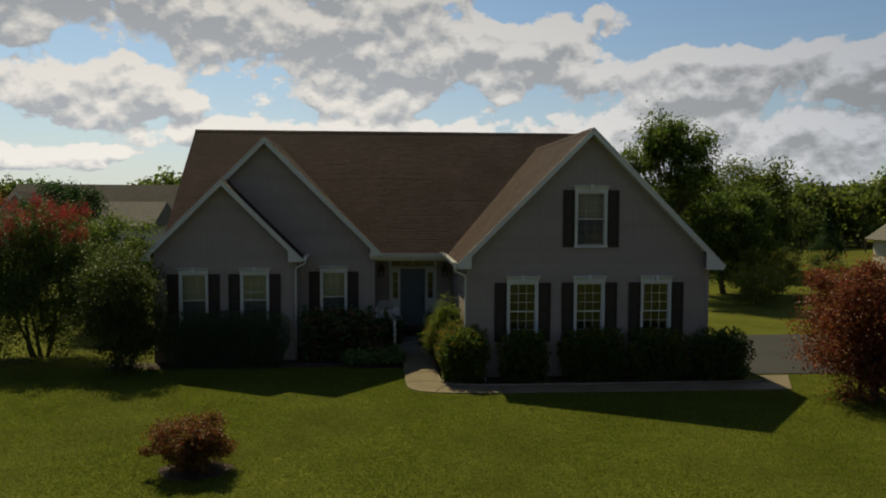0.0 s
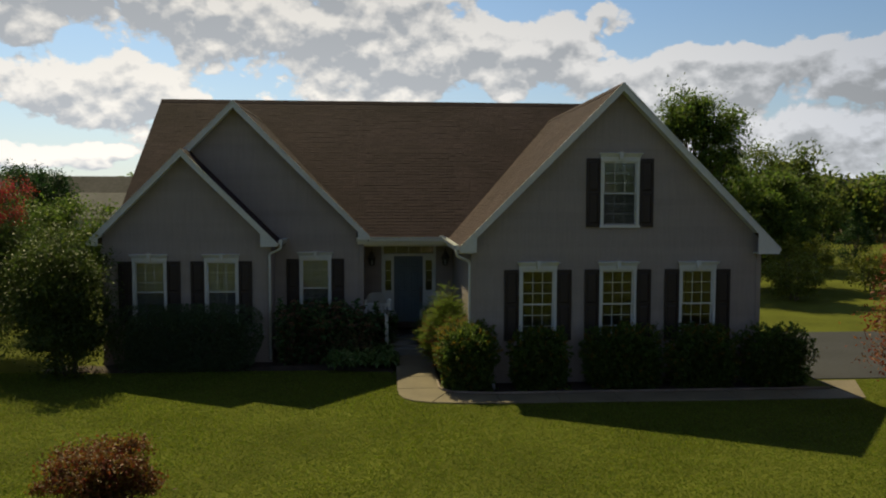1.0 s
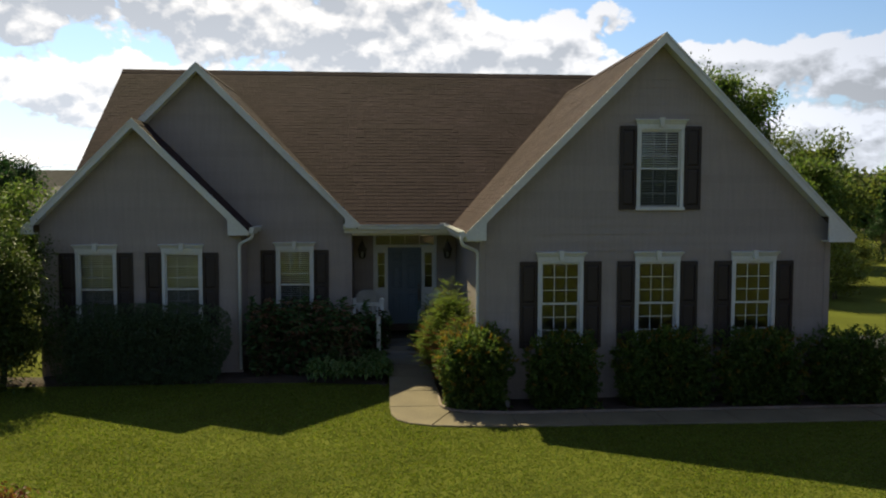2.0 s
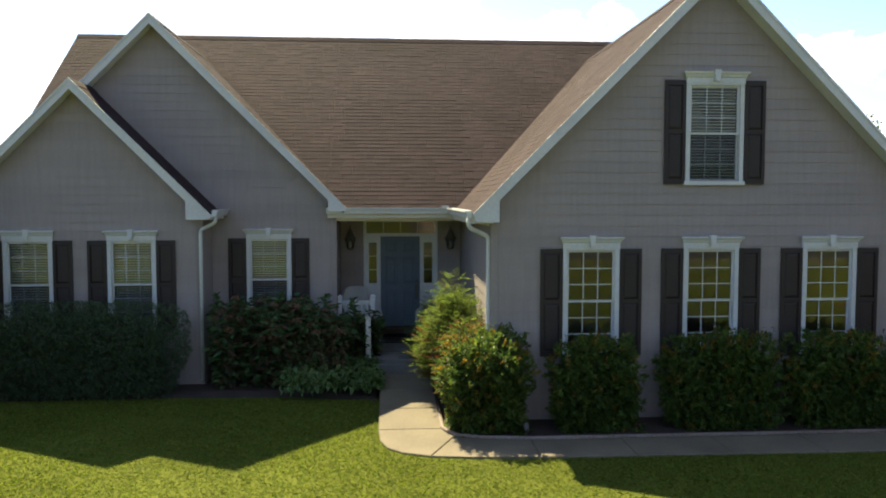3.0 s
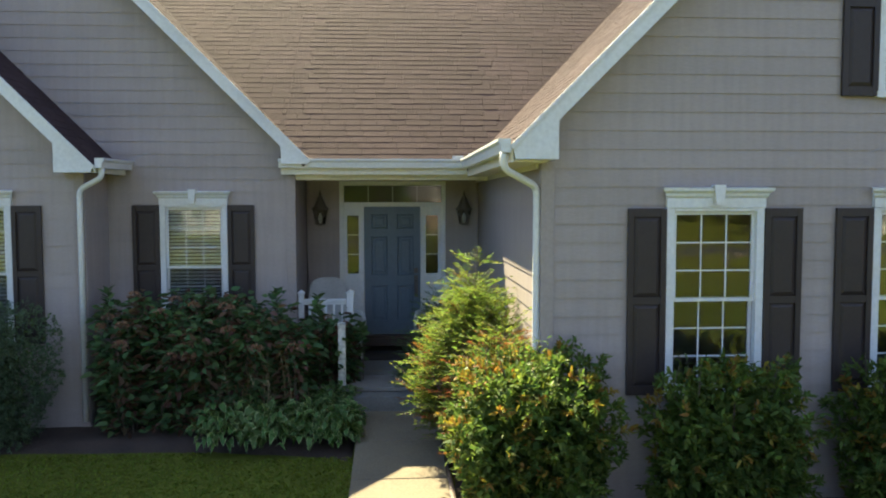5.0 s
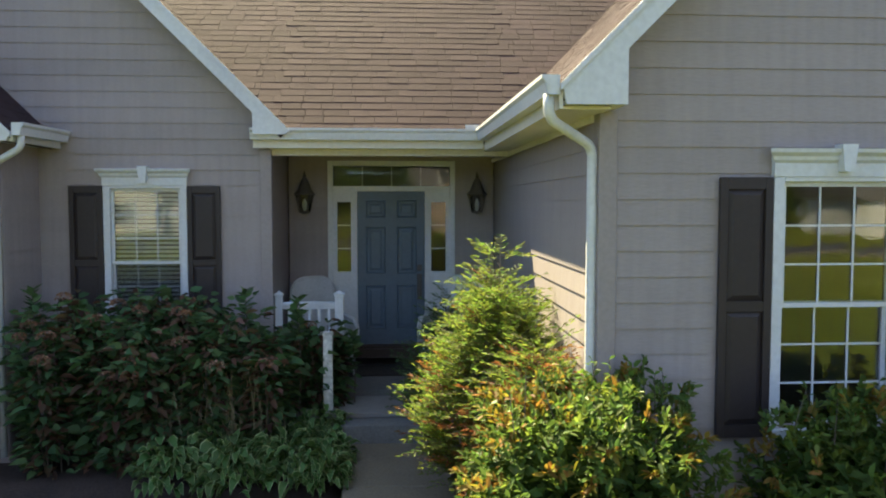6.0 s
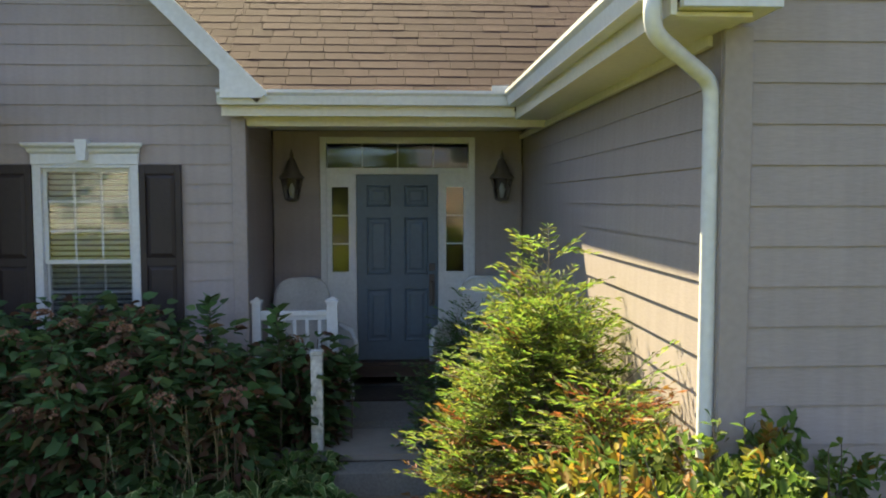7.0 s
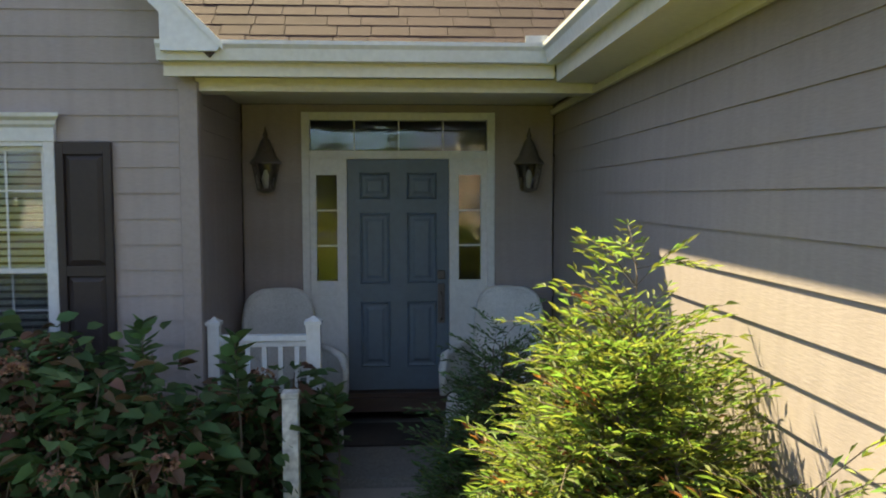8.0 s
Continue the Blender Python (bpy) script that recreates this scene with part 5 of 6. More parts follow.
def hosta(x, y, r, n, seed):
    t = thing("hosta", (x, y, 0.0), "variegated hosta clump with arching white-edged leaves", "plant", "hostas by the path")
    Vi, Fi, Ve, Fe = [], [], [], []
    for k in range(n):
        a = RNG.uniform(0, math.tau)
        rr = r * RNG.uniform(0.35, 1.0)
        h = 0.50 * RNG.uniform(0.55, 1.1) * (1.2 - 0.75 * rr / r)
        out_ = np.array((math.cos(a), math.sin(a), 0.0))
        side = np.array((-math.sin(a), math.cos(a), 0.0))
        ln, wd = RNG.uniform(0.10, 0.18), RNG.uniform(0.06, 0.10)
        st = np.array((x, y, 0.0)) + out_ * rr * 0.75 + np.array((0, 0, h))
        a += RNG.normal() * 0.7
        rake = RNG.uniform(-0.45, 0.75)
        out_ = np.array((math.cos(a), math.sin(a), rake))
        side = np.array((-math.sin(a), math.cos(a), RNG.normal() * 0.35))
        pts = []
        for j, (f, w, dz) in enumerate(((0.0, 0.15, 0.0), (0.3, 1.0, 0.025), (0.62, 0.88, 0.02), (1.0, 0.04, -0.05))):
            cpt = st + out_ * ln * f + np.array((0, 0, dz))
            pts.append((cpt, w * wd / 2))
        b = len(Vi)
        for cpt, w in pts:
            up_ = np.array((0, 0, 0.25 * w))
            Vi += [cpt - side * w * 0.82 + up_, cpt, cpt + side * w * 0.82 + up_]
        for j in range(3):
            q = b + 3 * j
            Fi += [(q, q + 1, q + 4), (q, q + 4, q + 3), (q + 1, q + 2, q + 5), (q + 1, q + 5, q + 4)]
        for s in (-1, 1):
            b = len(Ve)
            for cpt, w in pts:
                up_ = np.array((0, 0, 0.25 * w))
                Ve += [cpt + side * s * w * 0.82 + up_, cpt + side * s * w + up_ * 1.3]
            for j in range(3):
                q = b + 2 * j
                Fe += [(q, q + 1, q + 3), (q, q + 3, q + 2)]
    leaf_part("foliage", [((np.array(Vi), np.array(Fi)), LEAF_HOSTA), ((np.array(Ve), np.array(Fe)), LEAF_HOSTA_EDGE)], t)


for k, (hx_, hy_, hr) in enumerate(((-0.15, 25.35, 0.42), (0.42, 25.30, 0.45), (0.95, 25.35, 0.42), (1.15, 25.75, 0.36), (0.2, 25.75, 0.4), (0.72, 25.8, 0.4), (1.22, 25.25, 0.3), (0.98, 26.22, 0.34), (1.2, 26.35, 0.22))):
    hosta(hx_, hy_, hr * 1.08, 165, k)
stalks = thing("dry_perennial", (0.45, 26.0, 0.0), "pale dry bent stalks of a faded perennial", "plant")
bm = bmesh.new()
for k in range(70):
    bx, by = RNG.uniform(-0.35, 0.85), RNG.uniform(25.75, 26.2)
    h = RNG.uniform(0.5, 1.15)
    lx, ly = RNG.normal() * 0.14, -abs(RNG.normal()) * 0.12
    tube(bm, [(bx, by, 0), (bx + lx * 0.3, by + ly * 0.4, h * 0.7), (bx + lx * 0.8, by + ly, h), (bx + lx * 1.5, by + ly * 1.6, h * RNG.uniform(0.6, 0.98))], [0.004, 0.0035, 0.003, 0.002], 4)
tagged(part("stalk_mass", bm, STALK, stalks), kind="stuff")


def nandina(x, y, rx, ry, h, sprays, label, red=0.2, seed=0, mats=(LEAF_NANDINA, LEAF_NANDINA_RED)):
    """Heavenly bamboo: cane stems with many lacy sprays of narrow leaflets."""
    t = thing("nandina", (x, y, 0.0), label, "shrub")
    bm = bmesh.new()
    canes = []
    for k in range(40):
        a, q = k * 2.39996, ((k + 0.5) / 40) ** 0.6
        top = np.array((x + rx * q * math.cos(a), y + ry * q * math.sin(a), h * (1.0 - 0.60 * q ** 1.15) * RNG.uniform(0.90, 1.0)))
        foot = np.array((x + 0.18 * math.cos(a) * q, y + 0.18 * math.sin(a) * q, 0.0))
        canes.append((foot, top))
        b2 = bmesh.new()
        tube(b2, [foot, foot * 0.45 + top * 0.55 + np.array((0, 0, 0.12)), top], [0.011, 0.008, 0.004], 5)
        part("cane", b2, BARK, t)
    P, D, tone = [], [], []
    rach = []
    for k in range(sprays):
        foot, top = canes[RNG.integers(len(canes))]
        q = RNG.uniform(0.25, 1.02)
        s = foot + (top - foot) * q + np.array((0, 0, 0.1 * (1 - q)))
        a = RNG.uniform(0, math.tau)
        ax_ = np.array((math.cos(a), math.sin(a), RNG.uniform(0.15, 1.2)))
        ax_ /= np.linalg.norm(ax_)
        ln = RNG.uniform(0.24, 0.44)
        sd = np.cross(ax_, (0, 0, 1.0))
        sd /= np.linalg.norm(sd)
        is_red = RNG.random() < red * (1.6 if s[2] < h * 0.55 else 0.5)
        m = 6
        tube(bm, [s, s + ax_ * ln * 0.6, s + ax_ * ln - np.array((0, 0, 0.05))], [0.0025, 0.002, 0.001], 3, cap=False)
        for j in range(m):
            f = 0.25 + 0.75 * j / (m - 1)
            b = s + ax_ * ln * f - np.array((0, 0, 0.05)) * f * f
            for sg in (-1, 1):
                d = ax_ * 0.6 + sd * sg * (1.0 - 0.45 * f) + np.array((0, 0, RNG.normal() * 0.18))
                P.append(b)
                D.append(d)
                tone.append(is_red)
                if f < 0.75:
                    P.append(b + d * 0.05)
                    D.append(d + ax_ * 0.8)
                    tone.append(is_red)
        P.append(s + ax_ * ln - np.array((0, 0, 0.05)))
        D.append(ax_)
        tone.append(is_red)
    tagged(part("twig_mass", bm, BARK, t), kind="stuff")
    P, D, tone = np.array(P), np.array(D), np.array(tone)
    L = RNG.uniform(0.046, 0.08, len(P))
    leaf_part("foliage", [(leaf_arrays(P[~tone], D[~tone], L[~tone], L[~tone] * 0.19), mats[0]), (leaf_arrays(P[tone], D[tone], L[tone], L[tone] * 0.22), mats[1])], t)


nandina(2.76, 24.75, 0.60, 0.80, 2.30, 3900, "tall feathery nandina in sun, yellow-green with rust-red sprays", 0.09)
nandina(2.98, 23.85, 0.34, 0.55, 1.72, 1700, "low rust-red nandina against the wing wall", 0.5)
# the porch's shade is put into the colour: darker hydrangea leaf on this nandina
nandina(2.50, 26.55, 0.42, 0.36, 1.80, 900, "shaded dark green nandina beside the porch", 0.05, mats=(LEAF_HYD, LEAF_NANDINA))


# ---- trees ----
def limb_points(a, b, bend, k=4):
    a, b = np.array(a, float), np.array(b, float)
    off = RNG.normal(size=3) * bend
    return [tuple(a + (b - a) * f + off * math.sin(math.pi * f)) for f in np.linspace(0, 1, k)]


def tree(name, x, y, label, category, height, crown, leafm, n, leaf, stems=1, trunk=0.16, fork=0.3, clump=0.45, clumps=60, extra=None, spread=0.25, hollow=0.5, group="", twig=True):
    """A tapered trunk or several, limbs, and a crown of leaf clumps with gaps. crown: centre x, y, z and radii."""
    t = thing(name, (x, y, 0.0), label, category, group)
    cx, cy, cz, ra, rb, rc = crown
    tips = []
    for s in range(stems):
        bm = bmesh.new()
        a = math.tau * s / stems + RNG.uniform(-0.3, 0.3)
        o = 0.0 if stems == 1 else spread
        fx, fy = x + (0 if stems == 1 else 0.25 * math.cos(a)), y + (0 if stems == 1 else 0.25 * math.sin(a))
        tx, ty = cx + o * ra * math.cos(a), cy + o * rb * math.sin(a)
        hz = height * (fork if stems > 1 else fork)
        tube(bm, limb_points((fx, fy, -0.05), (x + (tx - x) * 0.6, y + (ty - y) * 0.6, hz), 0.06 * height * 0.3), [trunk, trunk * 0.85, trunk * 0.75, trunk * 0.62], 8)
        tips.append((x + (tx - x) * 0.6, y + (ty - y) * 0.6, hz))
        part("trunk", bm, BARK, t, smooth=True)
    u = unit(RNG.normal(size=(clumps, 3)))
    q = hollow + (1 - hollow) * RNG.random(clumps) ** 0.6
    C = np.array((cx, cy, cz)) + u * np.array((ra, rb, rc)) * (q * RNG.uniform(0.82, 1.12, clumps))[:, None]
    C[:, 2] = np.maximum(C[:, 2], 0.25)
    for i in range(0, min(clumps, 28)):
        st = tips[RNG.integers(len(tips))]
        bm = bmesh.new()
        tube(bm, limb_points(st, C[i], 0.12), [trunk * 0.42, trunk * 0.3, trunk * 0.18, trunk * 0.07], 5)
        part("limb", bm, BARK, t, smooth=True)
    per = n // clumps
    size = clump * RNG.uniform(0.6, 1.25, clumps)
    P = np.repeat(C, per, axis=0) + RNG.normal(size=(per * clumps, 3)) * np.repeat(size, per)[:, None] * np.array((0.55, 0.55, 0.42))
    P[:, 2] = np.maximum(P[:, 2], 0.06)
    D = RNG.normal(size=P.shape) + np.array((0, 0, 0.1))
    L = leaf * RNG.uniform(0.6, 1.3, len(P))
    groups = [(leaf_arrays(P, D, L, L * 0.5), leafm)]
    leaf_part("crown", groups, t)
    if extra:
        extra(t, C, size)
    return t


def blossoms(t, C, size):
    order = np.argsort(-C[:, 2])
    for i in order[:34]:
        for _ in range(2):
            c = C[i] + np.array((RNG.normal() * 0.25, RNG.normal() * 0.25, size[i] * 0.55 + RNG.uniform(0, 0.2)))
            m = 130
            p = c + RNG.normal(size=(m, 3)) * np.array((0.09, 0.09, 0.16))
            leaf_part("blossom", [(leaf_arrays(p, RNG.normal(size=(m, 3)), 0.05, 0.045), BLOSSOM)], t, "crimson flower panicle")


tree("crape_myrtle", -10.9, 27.6, "crape myrtle in crimson bloom with several slender trunks", "tree", 5.0, (-11.0, 27.2, 2.75, 2.75, 1.7, 2.45), LEAF_CRAPE, 68000, 0.09, stems=7, trunk=0.05, fork=0.34, clump=0.6, clumps=180, extra=blossoms, spread=0.5, hollow=0.25)
tree("chaste_tree", -7.35, 25.3, "loose grey-green leafy small tree at the house corner", "tree", 4.2, (-7.35, 25.0, 2.1, 1.45, 1.15, 2.0), LEAF_VITEX, 40000, 0.085, stems=5, trunk=0.04, fork=0.25, clump=0.46, clumps=120, spread=0.4, hollow=0.2)
tree("red_maple", 13.9, 20.1, "dense red-leaved Japanese maple by the drive", "tree", 4.0, (14.0, 20.2, 2.0, 2.05, 1.7, 1.85), LEAF_MAPLE, 50000, 0.10, stems=3, trunk=0.07, fork=0.2, clump=0.5, clumps=140, spread=0.3, hollow=0.25)
tree("maple_bush", -2.92, 15.65, "small rust-coloured maple bush in a mulch ring", "shrub", 1.2, (-3.0, 15.6, 0.62, 0.86, 0.68, 0.50), LEAF_MAPLE_BUSH, 19000, 0.06, stems=5, trunk=0.018, fork=0.3, clump=0.20, clumps=75, spread=0.5, hollow=0.2)
bm = bmesh.new()
ring = [bm.verts.new((-2.92 + (0.72 + 0.06 * math.sin(5 * a)) * math.cos(a), 15.62 + (0.58 + 0.05 * math.cos(4 * a)) * math.sin(a), 0.005)) for a in np.linspace(0, math.tau, 28, endpoint=False)]
mid = bm.verts.new((-2.92, 15.62, 0.07))
for k in range(28):
    bm.faces.new((ring[k], ring[(k + 1) % 28], mid))
tagged(part("mulch_ring", bm, MULCH, None, smooth=True), "ring of dark mulch on the lawn", "mulch", kind="structure")

tree("oak_tree", 17.2, 43.5, "tall green oak behind the drive", "tree", 10.2, (17.0, 43.5, 7.2, 2.3, 2.2, 2.9), LEAF_OAK, 20000, 0.20, trunk=0.2, fork=0.4, clump=0.7, clumps=70)
tree("broadleaf_tree", 21.0, 45.0, "dark green broadleaf tree behind the house", "tree", 7.0, (21.0, 45.0, 3.9, 3.0, 2.4, 3.0), LEAF_OAK, 26000, 0.20, trunk=0.18, fork=0.3, clump=0.7, clumps=70)
tree("broadleaf_tree", 27.0, 56.0, "yellow-green tree at the yard's edge", "tree", 8.6, (27.0, 56.0, 4.5, 4.2, 3.0, 3.8), LEAF_WOOD, 26000, 0.26, trunk=0.2, fork=0.3, clump=0.95, clumps=70)
tree("broadleaf_tree", -17.1, 45.3, "dark round-headed tree before the neighbouring roofs", "tree", 6.5, (-17.1, 45.3, 4.3, 2.1, 1.9, 2.4), LEAF_CEDAR, 16000, 0.17, trunk=0.15, fork=0.3, clump=0.6, clumps=60, hollow=0.3)
tree("broadleaf_tree", -10.4, 33.0, "full light green tree beside the house", "tree", 5.0, (-10.4, 33.0, 2.7, 1.75, 1.6, 2.2), LEAF_OAK, 22000, 0.13, trunk=0.1, fork=0.25, clump=0.5, clumps=80, hollow=0.3)
for k, (bx, by, w, h) in enumerate(((21.8, 42.6, 1.5, 3.0), (24.2, 44.5, 1.4, 2.8), (20.4, 39.4, 1.3, 2.0), (26.5, 43.0, 1.2, 2.2))):
    tree("ornamental_shrub", bx, by, "yellow-green rounded shrub beyond the drive", "shrub", h, (bx, by, h * 0.52, w, w * 0.9, h * 0.42), LEAF_YELLOW, 6000, 0.12, stems=3, trunk=0.04, fork=0.25, clump=0.35, clumps=40, group="shrubs beyond the drive")
for k, (bx, by, w, h) in enumerate(((31.5, 57.5, 1.5, 5.2), (36.3, 60.0, 1.5, 5.0))):
    tree("arborvitae", bx, by, "dark conical arborvitae at the yard's edge", "tree", h, (bx, by, h * 0.30, w * 0.95, w * 0.95, h * 0.33), LEAF_CEDAR, 5000, 0.13, trunk=0.08, fork=0.15, clump=0.42, clumps=50, group="arborvitae pair", extra=lambda t, C, s, bx=bx, by=by, w=w, h=h: leaf_part("upper_crown", [(leaf_arrays(np.stack([bx + RNG.normal(size=3500) * 0.30 * w * (qq := 1 - RNG.random(3500)), by + RNG.normal(size=3500) * 0.30 * w * qq, h - qq * h * 0.55], 1), RNG.normal(size=(3500, 3)) + np.array((0, 0, 0.8)), 0.16, 0.06), LEAF_CEDAR)], t))

spot = thing("garden_spotlight", (3.72, 22.40, 0.0), "small black garden spotlight on a stake", "garden light")
bm = bmesh.new()
tube(bm, [(3.72, 22.40, 0.0), (3.72, 22.40, 0.12)], 0.008, 6)
part("stake", bm, IRON, spot)
bm = bmesh.new()
tube(bm, [(3.72, 22.36, 0.12), (3.72, 22.40, 0.15), (3.72, 22.46, 0.20)], [0.03, 0.04, 0.045], 10)
part("housing", bm, IRON, spot)


# ---- the distance: woods, fence, neighbours ----
def woods(name, x0, x1, y0, y1, count, hmin, hmax, leaf, material, label):
    """A far belt of trees, in one mesh: trunks and leafy clumps with an uneven top."""
    t = thing(name, ((x0 + x1) / 2, (y0 + y1) / 2, 0.0), label, "woodland", kind="stuff")
    bm = bmesh.new()
    P, L = [], []
    for k in range(count):
        x, y, h = RNG.uniform(x0, x1), RNG.uniform(y0, y1), RNG.uniform(hmin, hmax)
        tube(bm, [(x, y, 0), (x, y, h * 0.6)], [0.2, 0.1], 5)
        w = h * RNG.uniform(0.30, 0.46)
        for c in range(16):
            u = RNG.normal(size=3)
            u /= np.linalg.norm(u)
            cc = np.array((x, y, h * 0.54)) + u * np.array((w, w, h * 0.40)) * RNG.uniform(0.55, 1.0)
            P.append(cc + RNG.normal(size=(60, 3)) * h * 0.075)
    part("trunk_mass", bm, BARK, t)
    P = np.concatenate(P)
    P[:, 2] = np.maximum(P[:, 2], 0.2)
    D = RNG.normal(size=P.shape)
    leaf_part("leaf_mass", [(leaf_arrays(P, D, leaf * RNG.uniform(0.6, 1.4, len(P)), leaf * 0.6), material)], t)
    return t


woods("woodland", 24, 110, 92, 112, 70, 6.5, 9.6, 0.75, LEAF_WOOD, "belt of green and yellowing trees beyond the field")
woods("woodland", -90, -16, 108, 124, 42, 6.5, 10.0, 0.8, LEAF_OAK, "dark trees behind the neighbouring roofs")
woods("woodland", -20, 30, 150, 165, 34, 7, 10, 0.9, LEAF_OAK, "far wood behind the house")
woods("woodland", -140, 140, -92, -72, 90, 7, 12, 0.9, LEAF_OAK, "trees behind the houses across the street")
woods("thicket", 22, 34, 60, 70, 16, 4.0, 7.0, 0.5, LEAF_WOOD, "leafy thicket at the yard's edge")

fence = thing("field_fence", (50, 84, 0.0), "dark wire field fence on wooden posts", "fence")
bm0 = boxes((-0.06, 0.06, -0.06, 0.06, 0, 1.35), bevel=0.01)
post_me = bpy.data.meshes.new("post")
bm0.to_mesh(post_me)
bm0.free()
post_me.materials.append(WOOD)
for k in range(32):
    ob = new("post", post_me)
    ob.parent = fence
    ob.location = (-22 + 2.5 * k, 0.05 * k, 0)
for z in (0.35, 0.75, 1.2):
    bm = bmesh.new()
    tube(bm, [(28, 84, z), (105.5, 85.55, z)], 0.025, 5)
    part("rail", bm, WOOD, fence)

FAR_WALL = mat("pale_far_siding", (0.5, 0.48, 0.44), 0.8, 0.9, 4, 0.4, 0.05, stretch=(0.2, 0.2, 6))
FAR_BRICK = mat("tan_far_wall", (0.34, 0.25, 0.19), 0.8, 0.85, 6, 0.4, 0.05, stretch=(0.5, 0.5, 4))
FAR_ROOF = mat("charcoal_far_roof", (0.085, 0.08, 0.078), 0.95, 0.8, 3, 0.3, 0.1, gloss=0.1)
PALE_ROOF = mat("pale_far_roof", (0.15, 0.145, 0.14), 0.95, 0.85, 3, 0.3, 0.1, gloss=0.1)
DARKGLASS = mat("far_window_glass", (0.03, 0.035, 0.04), 0.1, 0.9, 2, 0.5, 0.0)


def far_house(x0, x1, y0, y1, eave, ridge, wallm, roofm, label, along=True, face=-1, windows=6, gable=None):
    """A neighbour's house: walls, roof with overhang, gables, windows and a door on the side that faces us."""
    h = thing("neighbour_house", ((x0 + x1) / 2, (y0 + y1) / 2, 0.0), label, "house")
    part("wall", boxes((x0, x1, y0, y1, -0.1, eave)), wallm, h)
    o = 0.5
    bm = bmesh.new()
    if along:
        ym = (y0 + y1) / 2
        prism(bm, [(x0 - o, y0 - o, eave - 0.1), (x0 - o, ym, ridge), (x0 - o, y1 + o, eave - 0.1)], (x1 - x0 + 2 * o, 0, 0))
    else:
        xm = (x0 + x1) / 2
        prism(bm, [(x0 - o, y0 - o, eave - 0.1), (xm, y0 - o, ridge), (x1 + o, y0 - o, eave - 0.1)], (0, y1 - y0 + 2 * o, 0))
    part("roof", bm, roofm, h)
    fy = y0 if face < 0 else y1
    s = face
    if gable:
        gx, gw, gh = gable
        bm = bmesh.new()
        prism(bm, [(gx - gw, fy + s * 1.6, -0.1), (gx + gw, fy + s * 1.6, -0.1), (gx + gw, fy + s * 1.6, eave), (gx, fy + s * 1.6, gh), (gx - gw, fy + s * 1.6, eave)], (0, -s * 1.55, 0))
        part("gable_wall", bm, wallm, h)
        for sg in (-1, 1):
            bm = bmesh.new()
            prism(bm, [(gx, fy + s * 2.0, gh + 0.25), (gx + sg * (gw + 0.4), fy + s * 2.0, eave - 0.25), (gx + sg * (gw + 0.4), fy + s * 2.0, eave - 0.45), (gx, fy + s * 2.0, gh + 0.02)], (0, -s * 5.0, 0))
            part("gable_roof", bm, roofm, h)
            bm = bmesh.new()
            prism(bm, [(gx, fy + s * 2.05, gh + 0.22), (gx + sg * (gw + 0.4), fy + s * 2.05, eave - 0.28), (gx + sg * (gw + 0.4), fy + s * 2.05, eave - 0.6), (gx, fy + s * 2.05, gh - 0.12)], (0, -s * 0.04, 0))
            part("rake_board", bm, TRIM, h)
        w = part("window", boxes((gx - 0.8, gx + 0.8, min(fy + s * 1.6, fy + s * 1.68), max(fy + s * 1.6, fy + s * 1.68), 0.9, 2.6)), TRIM, h)
        for q in (-0.37, 0.37):
            part("pane", boxes((gx + q - 0.3, gx + q + 0.3, min(fy + s * 1.69, fy + s * 1.7), max(fy + s * 1.69, fy + s * 1.7), 1.0, 2.5)), DARKGLASS, w)
    step_ = (x1 - x0) / (windows + 1)
    for k in range(windows):
        x = x0 + step_ * (k + 1)
        if gable and abs(x - gable[0]) < gable[1] + 0.7:
            continue
        if k == windows // 2:
            d = part("door", boxes((x - 0.5, x + 0.5, min(fy, fy + s * 0.06), max(fy, fy + s * 0.06), 0.0, 2.1)), TRIM, h)
            continue
        w = part("window", boxes((x - 0.6, x + 0.6, min(fy, fy + s * 0.06), max(fy, fy + s * 0.06), 0.85, 2.45)), TRIM, h)
        for za, zb in ((0.93, 1.62), (1.70, 2.37)):
            part("pane", boxes((x - 0.5, x + 0.5, min(fy + s * 0.065, fy + s * 0.075), max(fy + s * 0.065, fy + s * 0.075), za, zb)), DARKGLASS, w)
    return h


far_house(-38, -14, 82, 94, 3.6, 7.3, FAR_WALL, FAR_ROOF, "long grey-roofed neighbouring house beyond the trees", gable=(-35.2, 2.2, 6.2))
far_house(-24.5, -19.0, 68, 76, 3.4, 5.4, FAR_WALL, PALE_ROOF, "low pale-roofed neighbouring outbuilding")
far_house(41.5, 52, 55, 62, 2.6, 6.4, FAR_WALL, PALE_ROOF, "white-walled neighbouring house at the yard's edge", along=False)
far_house(72, 90, 118, 128, 3.5, 8.6, FAR_BRICK, FAR_ROOF, "distant brick house among the trees")
# across the street
far_house(-30, -8, -46, -36, 3.2, 7.4, FAR_WALL, FAR_ROOF, "pale house across the street with a front gable", face=1, windows=7, gable=(-22, 3.2, 6.4))
far_house(4, 25, -47, -37, 3.2, 7.6, FAR_BRICK, FAR_ROOF, "brick house across the street with a white-trimmed gable", face=1, windows=7, gable=(9, 3.0, 6.2))
far_house(42, 62, -46, -36, 3.2, 7.4, FAR_WALL, FAR_ROOF, "pale house further along the street", face=1, windows=6, gable=(55, 3.0, 6.2))
tagged(slab("road", [(-220, -20), (220, -20), (220, -13), (-220, -13)], -0.1, 0.02, ASPHALT, None, 0), "grey asphalt street across the front lawn", "road", kind="structure")
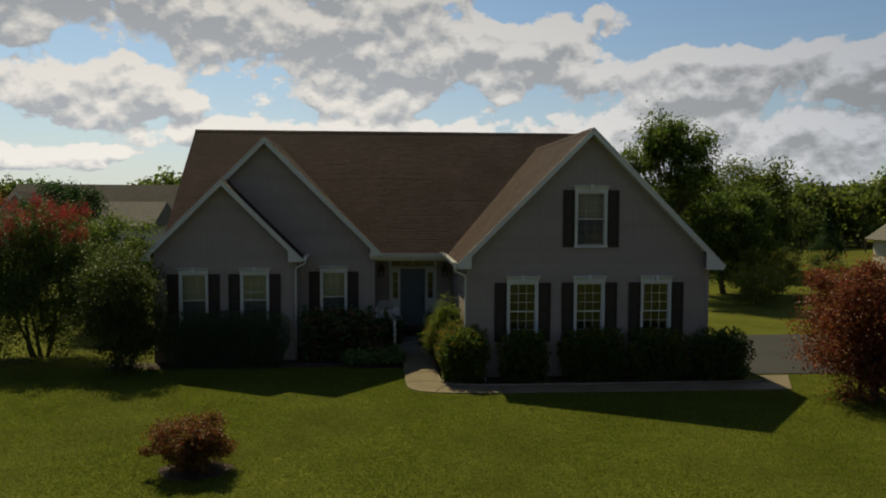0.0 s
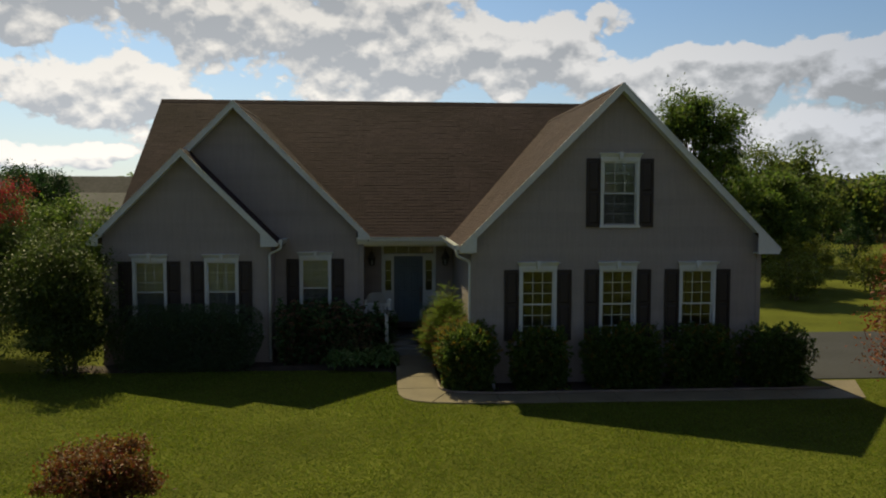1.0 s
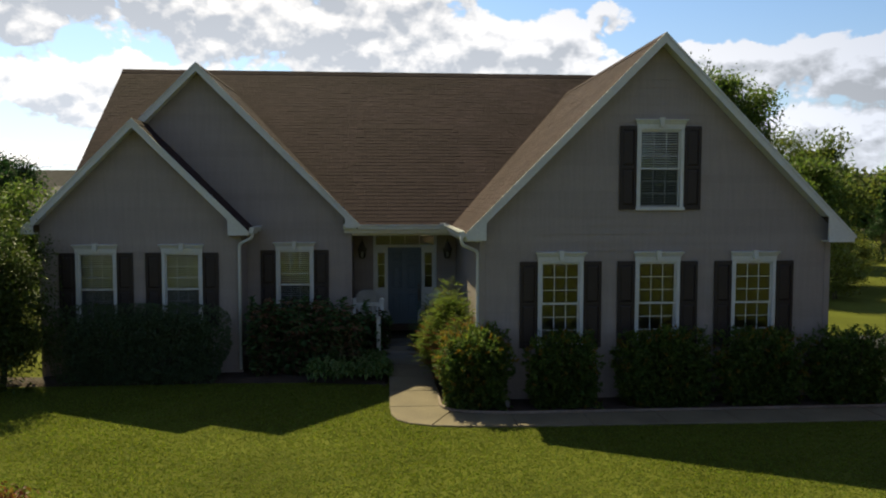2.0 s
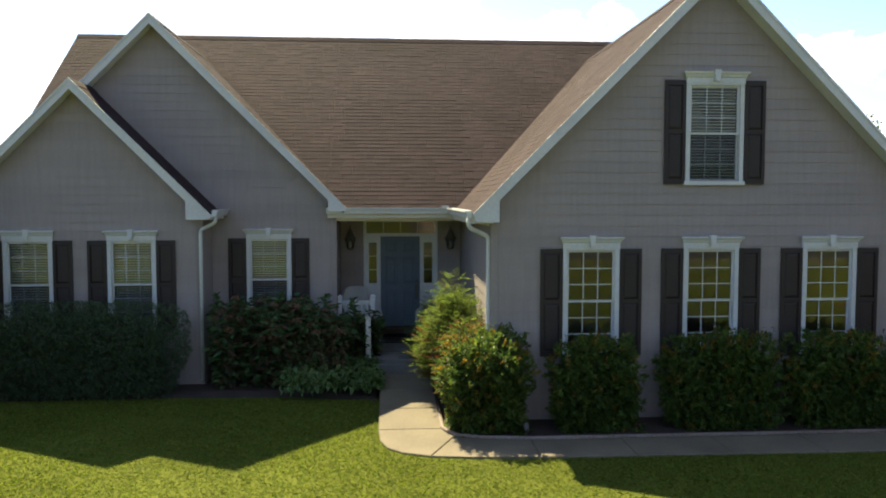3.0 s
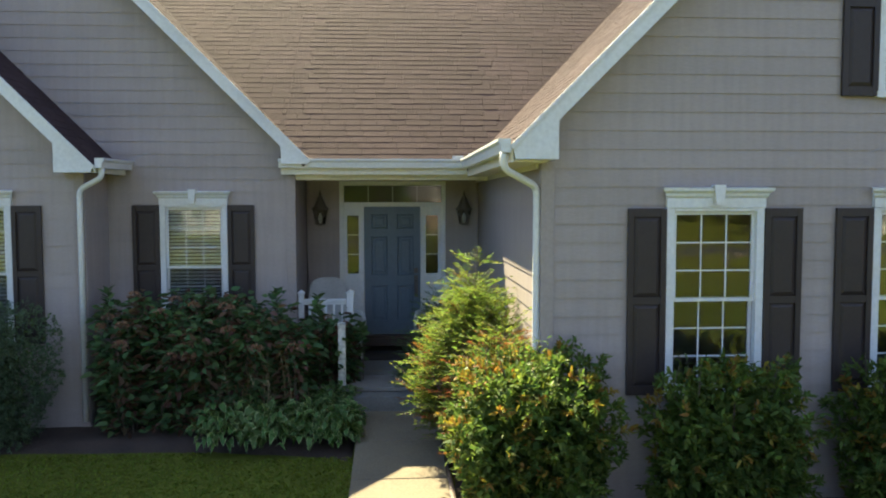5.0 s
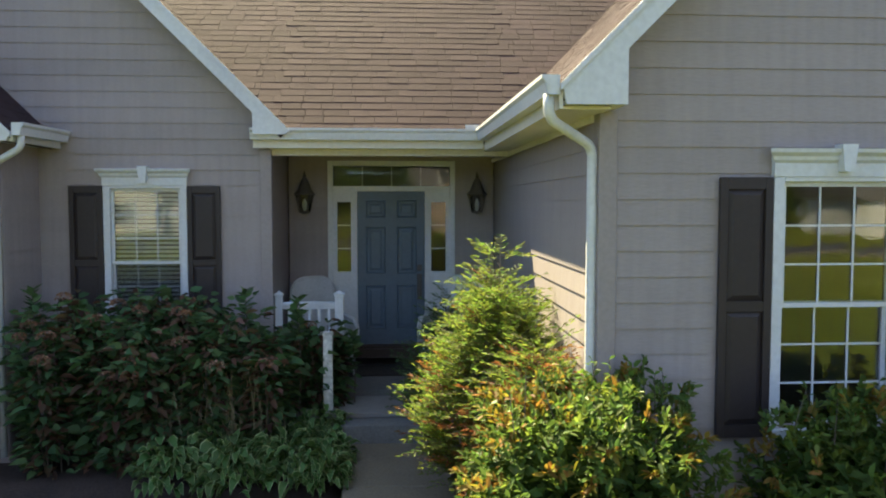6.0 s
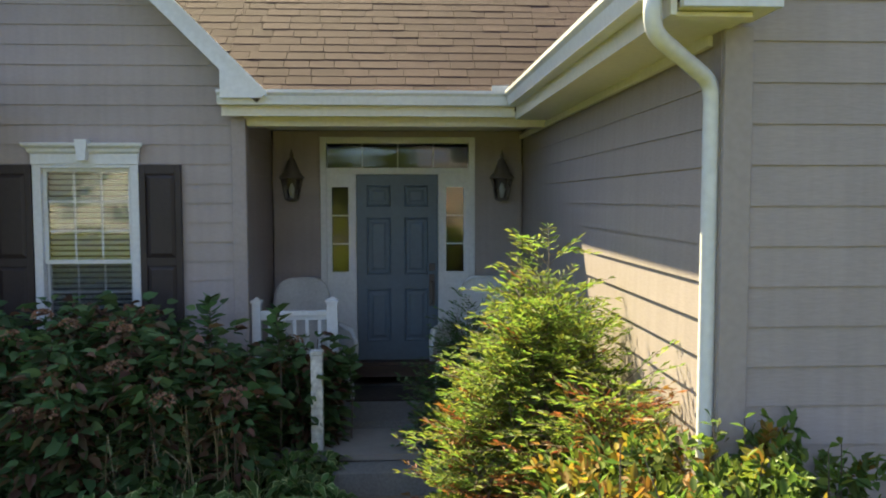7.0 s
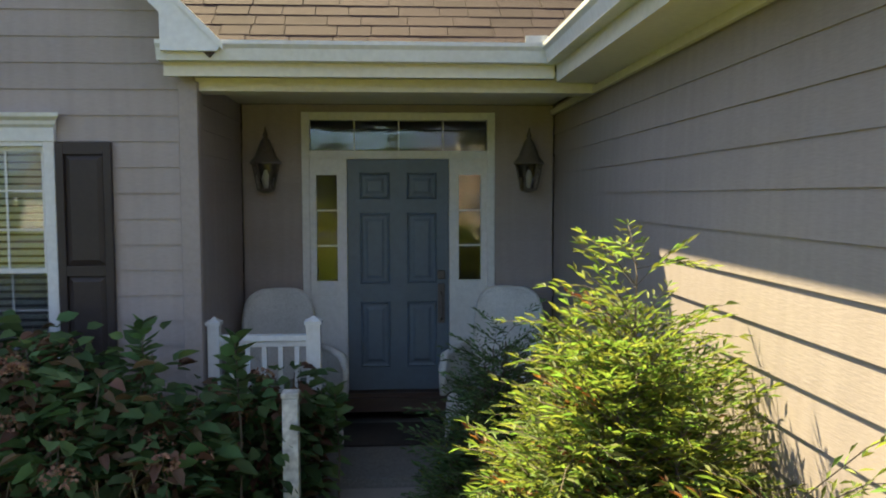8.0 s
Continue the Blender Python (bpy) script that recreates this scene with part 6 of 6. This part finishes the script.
tagged(slab("pavement", [(-220, -12.2), (220, -12.2), (220, -10.8), (-220, -10.8)], -0.1, 0.05, CONCRETE, None, 0), "pale concrete pavement along the street", "pavement", kind="structure")
for k, (tx, ty) in enumerate(((-4, -28), (30, -30), (-38, -27), (1, -33))):
    tree("street_tree", tx, ty, "broadleaf tree in a yard across the street", "tree", 7.5, (tx, ty, 4.8, 2.6, 2.6, 2.6), LEAF_WOOD, 5000, 0.28, trunk=0.16, fork=0.35, clump=0.7, clumps=40, group="street trees")

# ---- grass blades on the front lawn ----
def lawn_blades(n):
    x = RNG.uniform(-17, 19, n)
    y = RNG.uniform(1, 25.5, n)
    fade = np.clip((x + 17) / 9, 0, 1) * np.clip((19 - x) / 9, 0, 1) * np.clip((y - 1) / 11, 0, 1)
    keep = RNG.random(n) < fade
    keep &= ~((y > np.interp(x, [1.40, 1.56, 1.78, 2.18, 2.77, 3.75, 12.2, 12.4], [22.9, 21.98, 21.74, 21.56, 21.46, 21.40, 21.30, 21.30])) & (x > 1.40) & (x < 12.4)) & ~((x > 1.40) & (x < 2.46) & (y > 22.8)) & ~((y > np.where(x < -0.3, 25.2, 24.9)) & (x > -8.0) & (x < 3)) & ~((x > 12) & (y > 23.2))
    keep &= ~((x + 2.92) ** 2 / 0.68 ** 2 + (y - 15.62) ** 2 / 0.55 ** 2 < 1) 
    x, y = x[keep], y[keep]
    n = len(x)
    h = RNG.uniform(0.012, 0.030, n) * (1 + 0.5 * np.sin(x * 1.3 + np.sin(y * 0.9)) * 0.4)
    a = RNG.uniform(0, math.tau, n)
    w = RNG.uniform(0.008, 0.018, n)
    lean = RNG.normal(size=(n, 2)) * 0.03
    V = np.empty((n, 3, 3))
    V[:, 0] = np.stack([x - np.cos(a) * w, y - np.sin(a) * w, np.zeros(n)], 1)
    V[:, 1] = np.stack([x + np.cos(a) * w, y + np.sin(a) * w, np.zeros(n)], 1)
    V[:, 2] = np.stack([x + lean[:, 0], y + lean[:, 1], h], 1)
    F = np.arange(n * 3).reshape(-1, 3)
    t = thing("grass", (1.0, 15.0, 0.0), "short sunlit yellow-green lawn grass", "grass", kind="stuff")
    leaf_part("blade_mass", [((V.reshape(-1, 3), F), BLADE)], t)


lawn_blades(1000000)
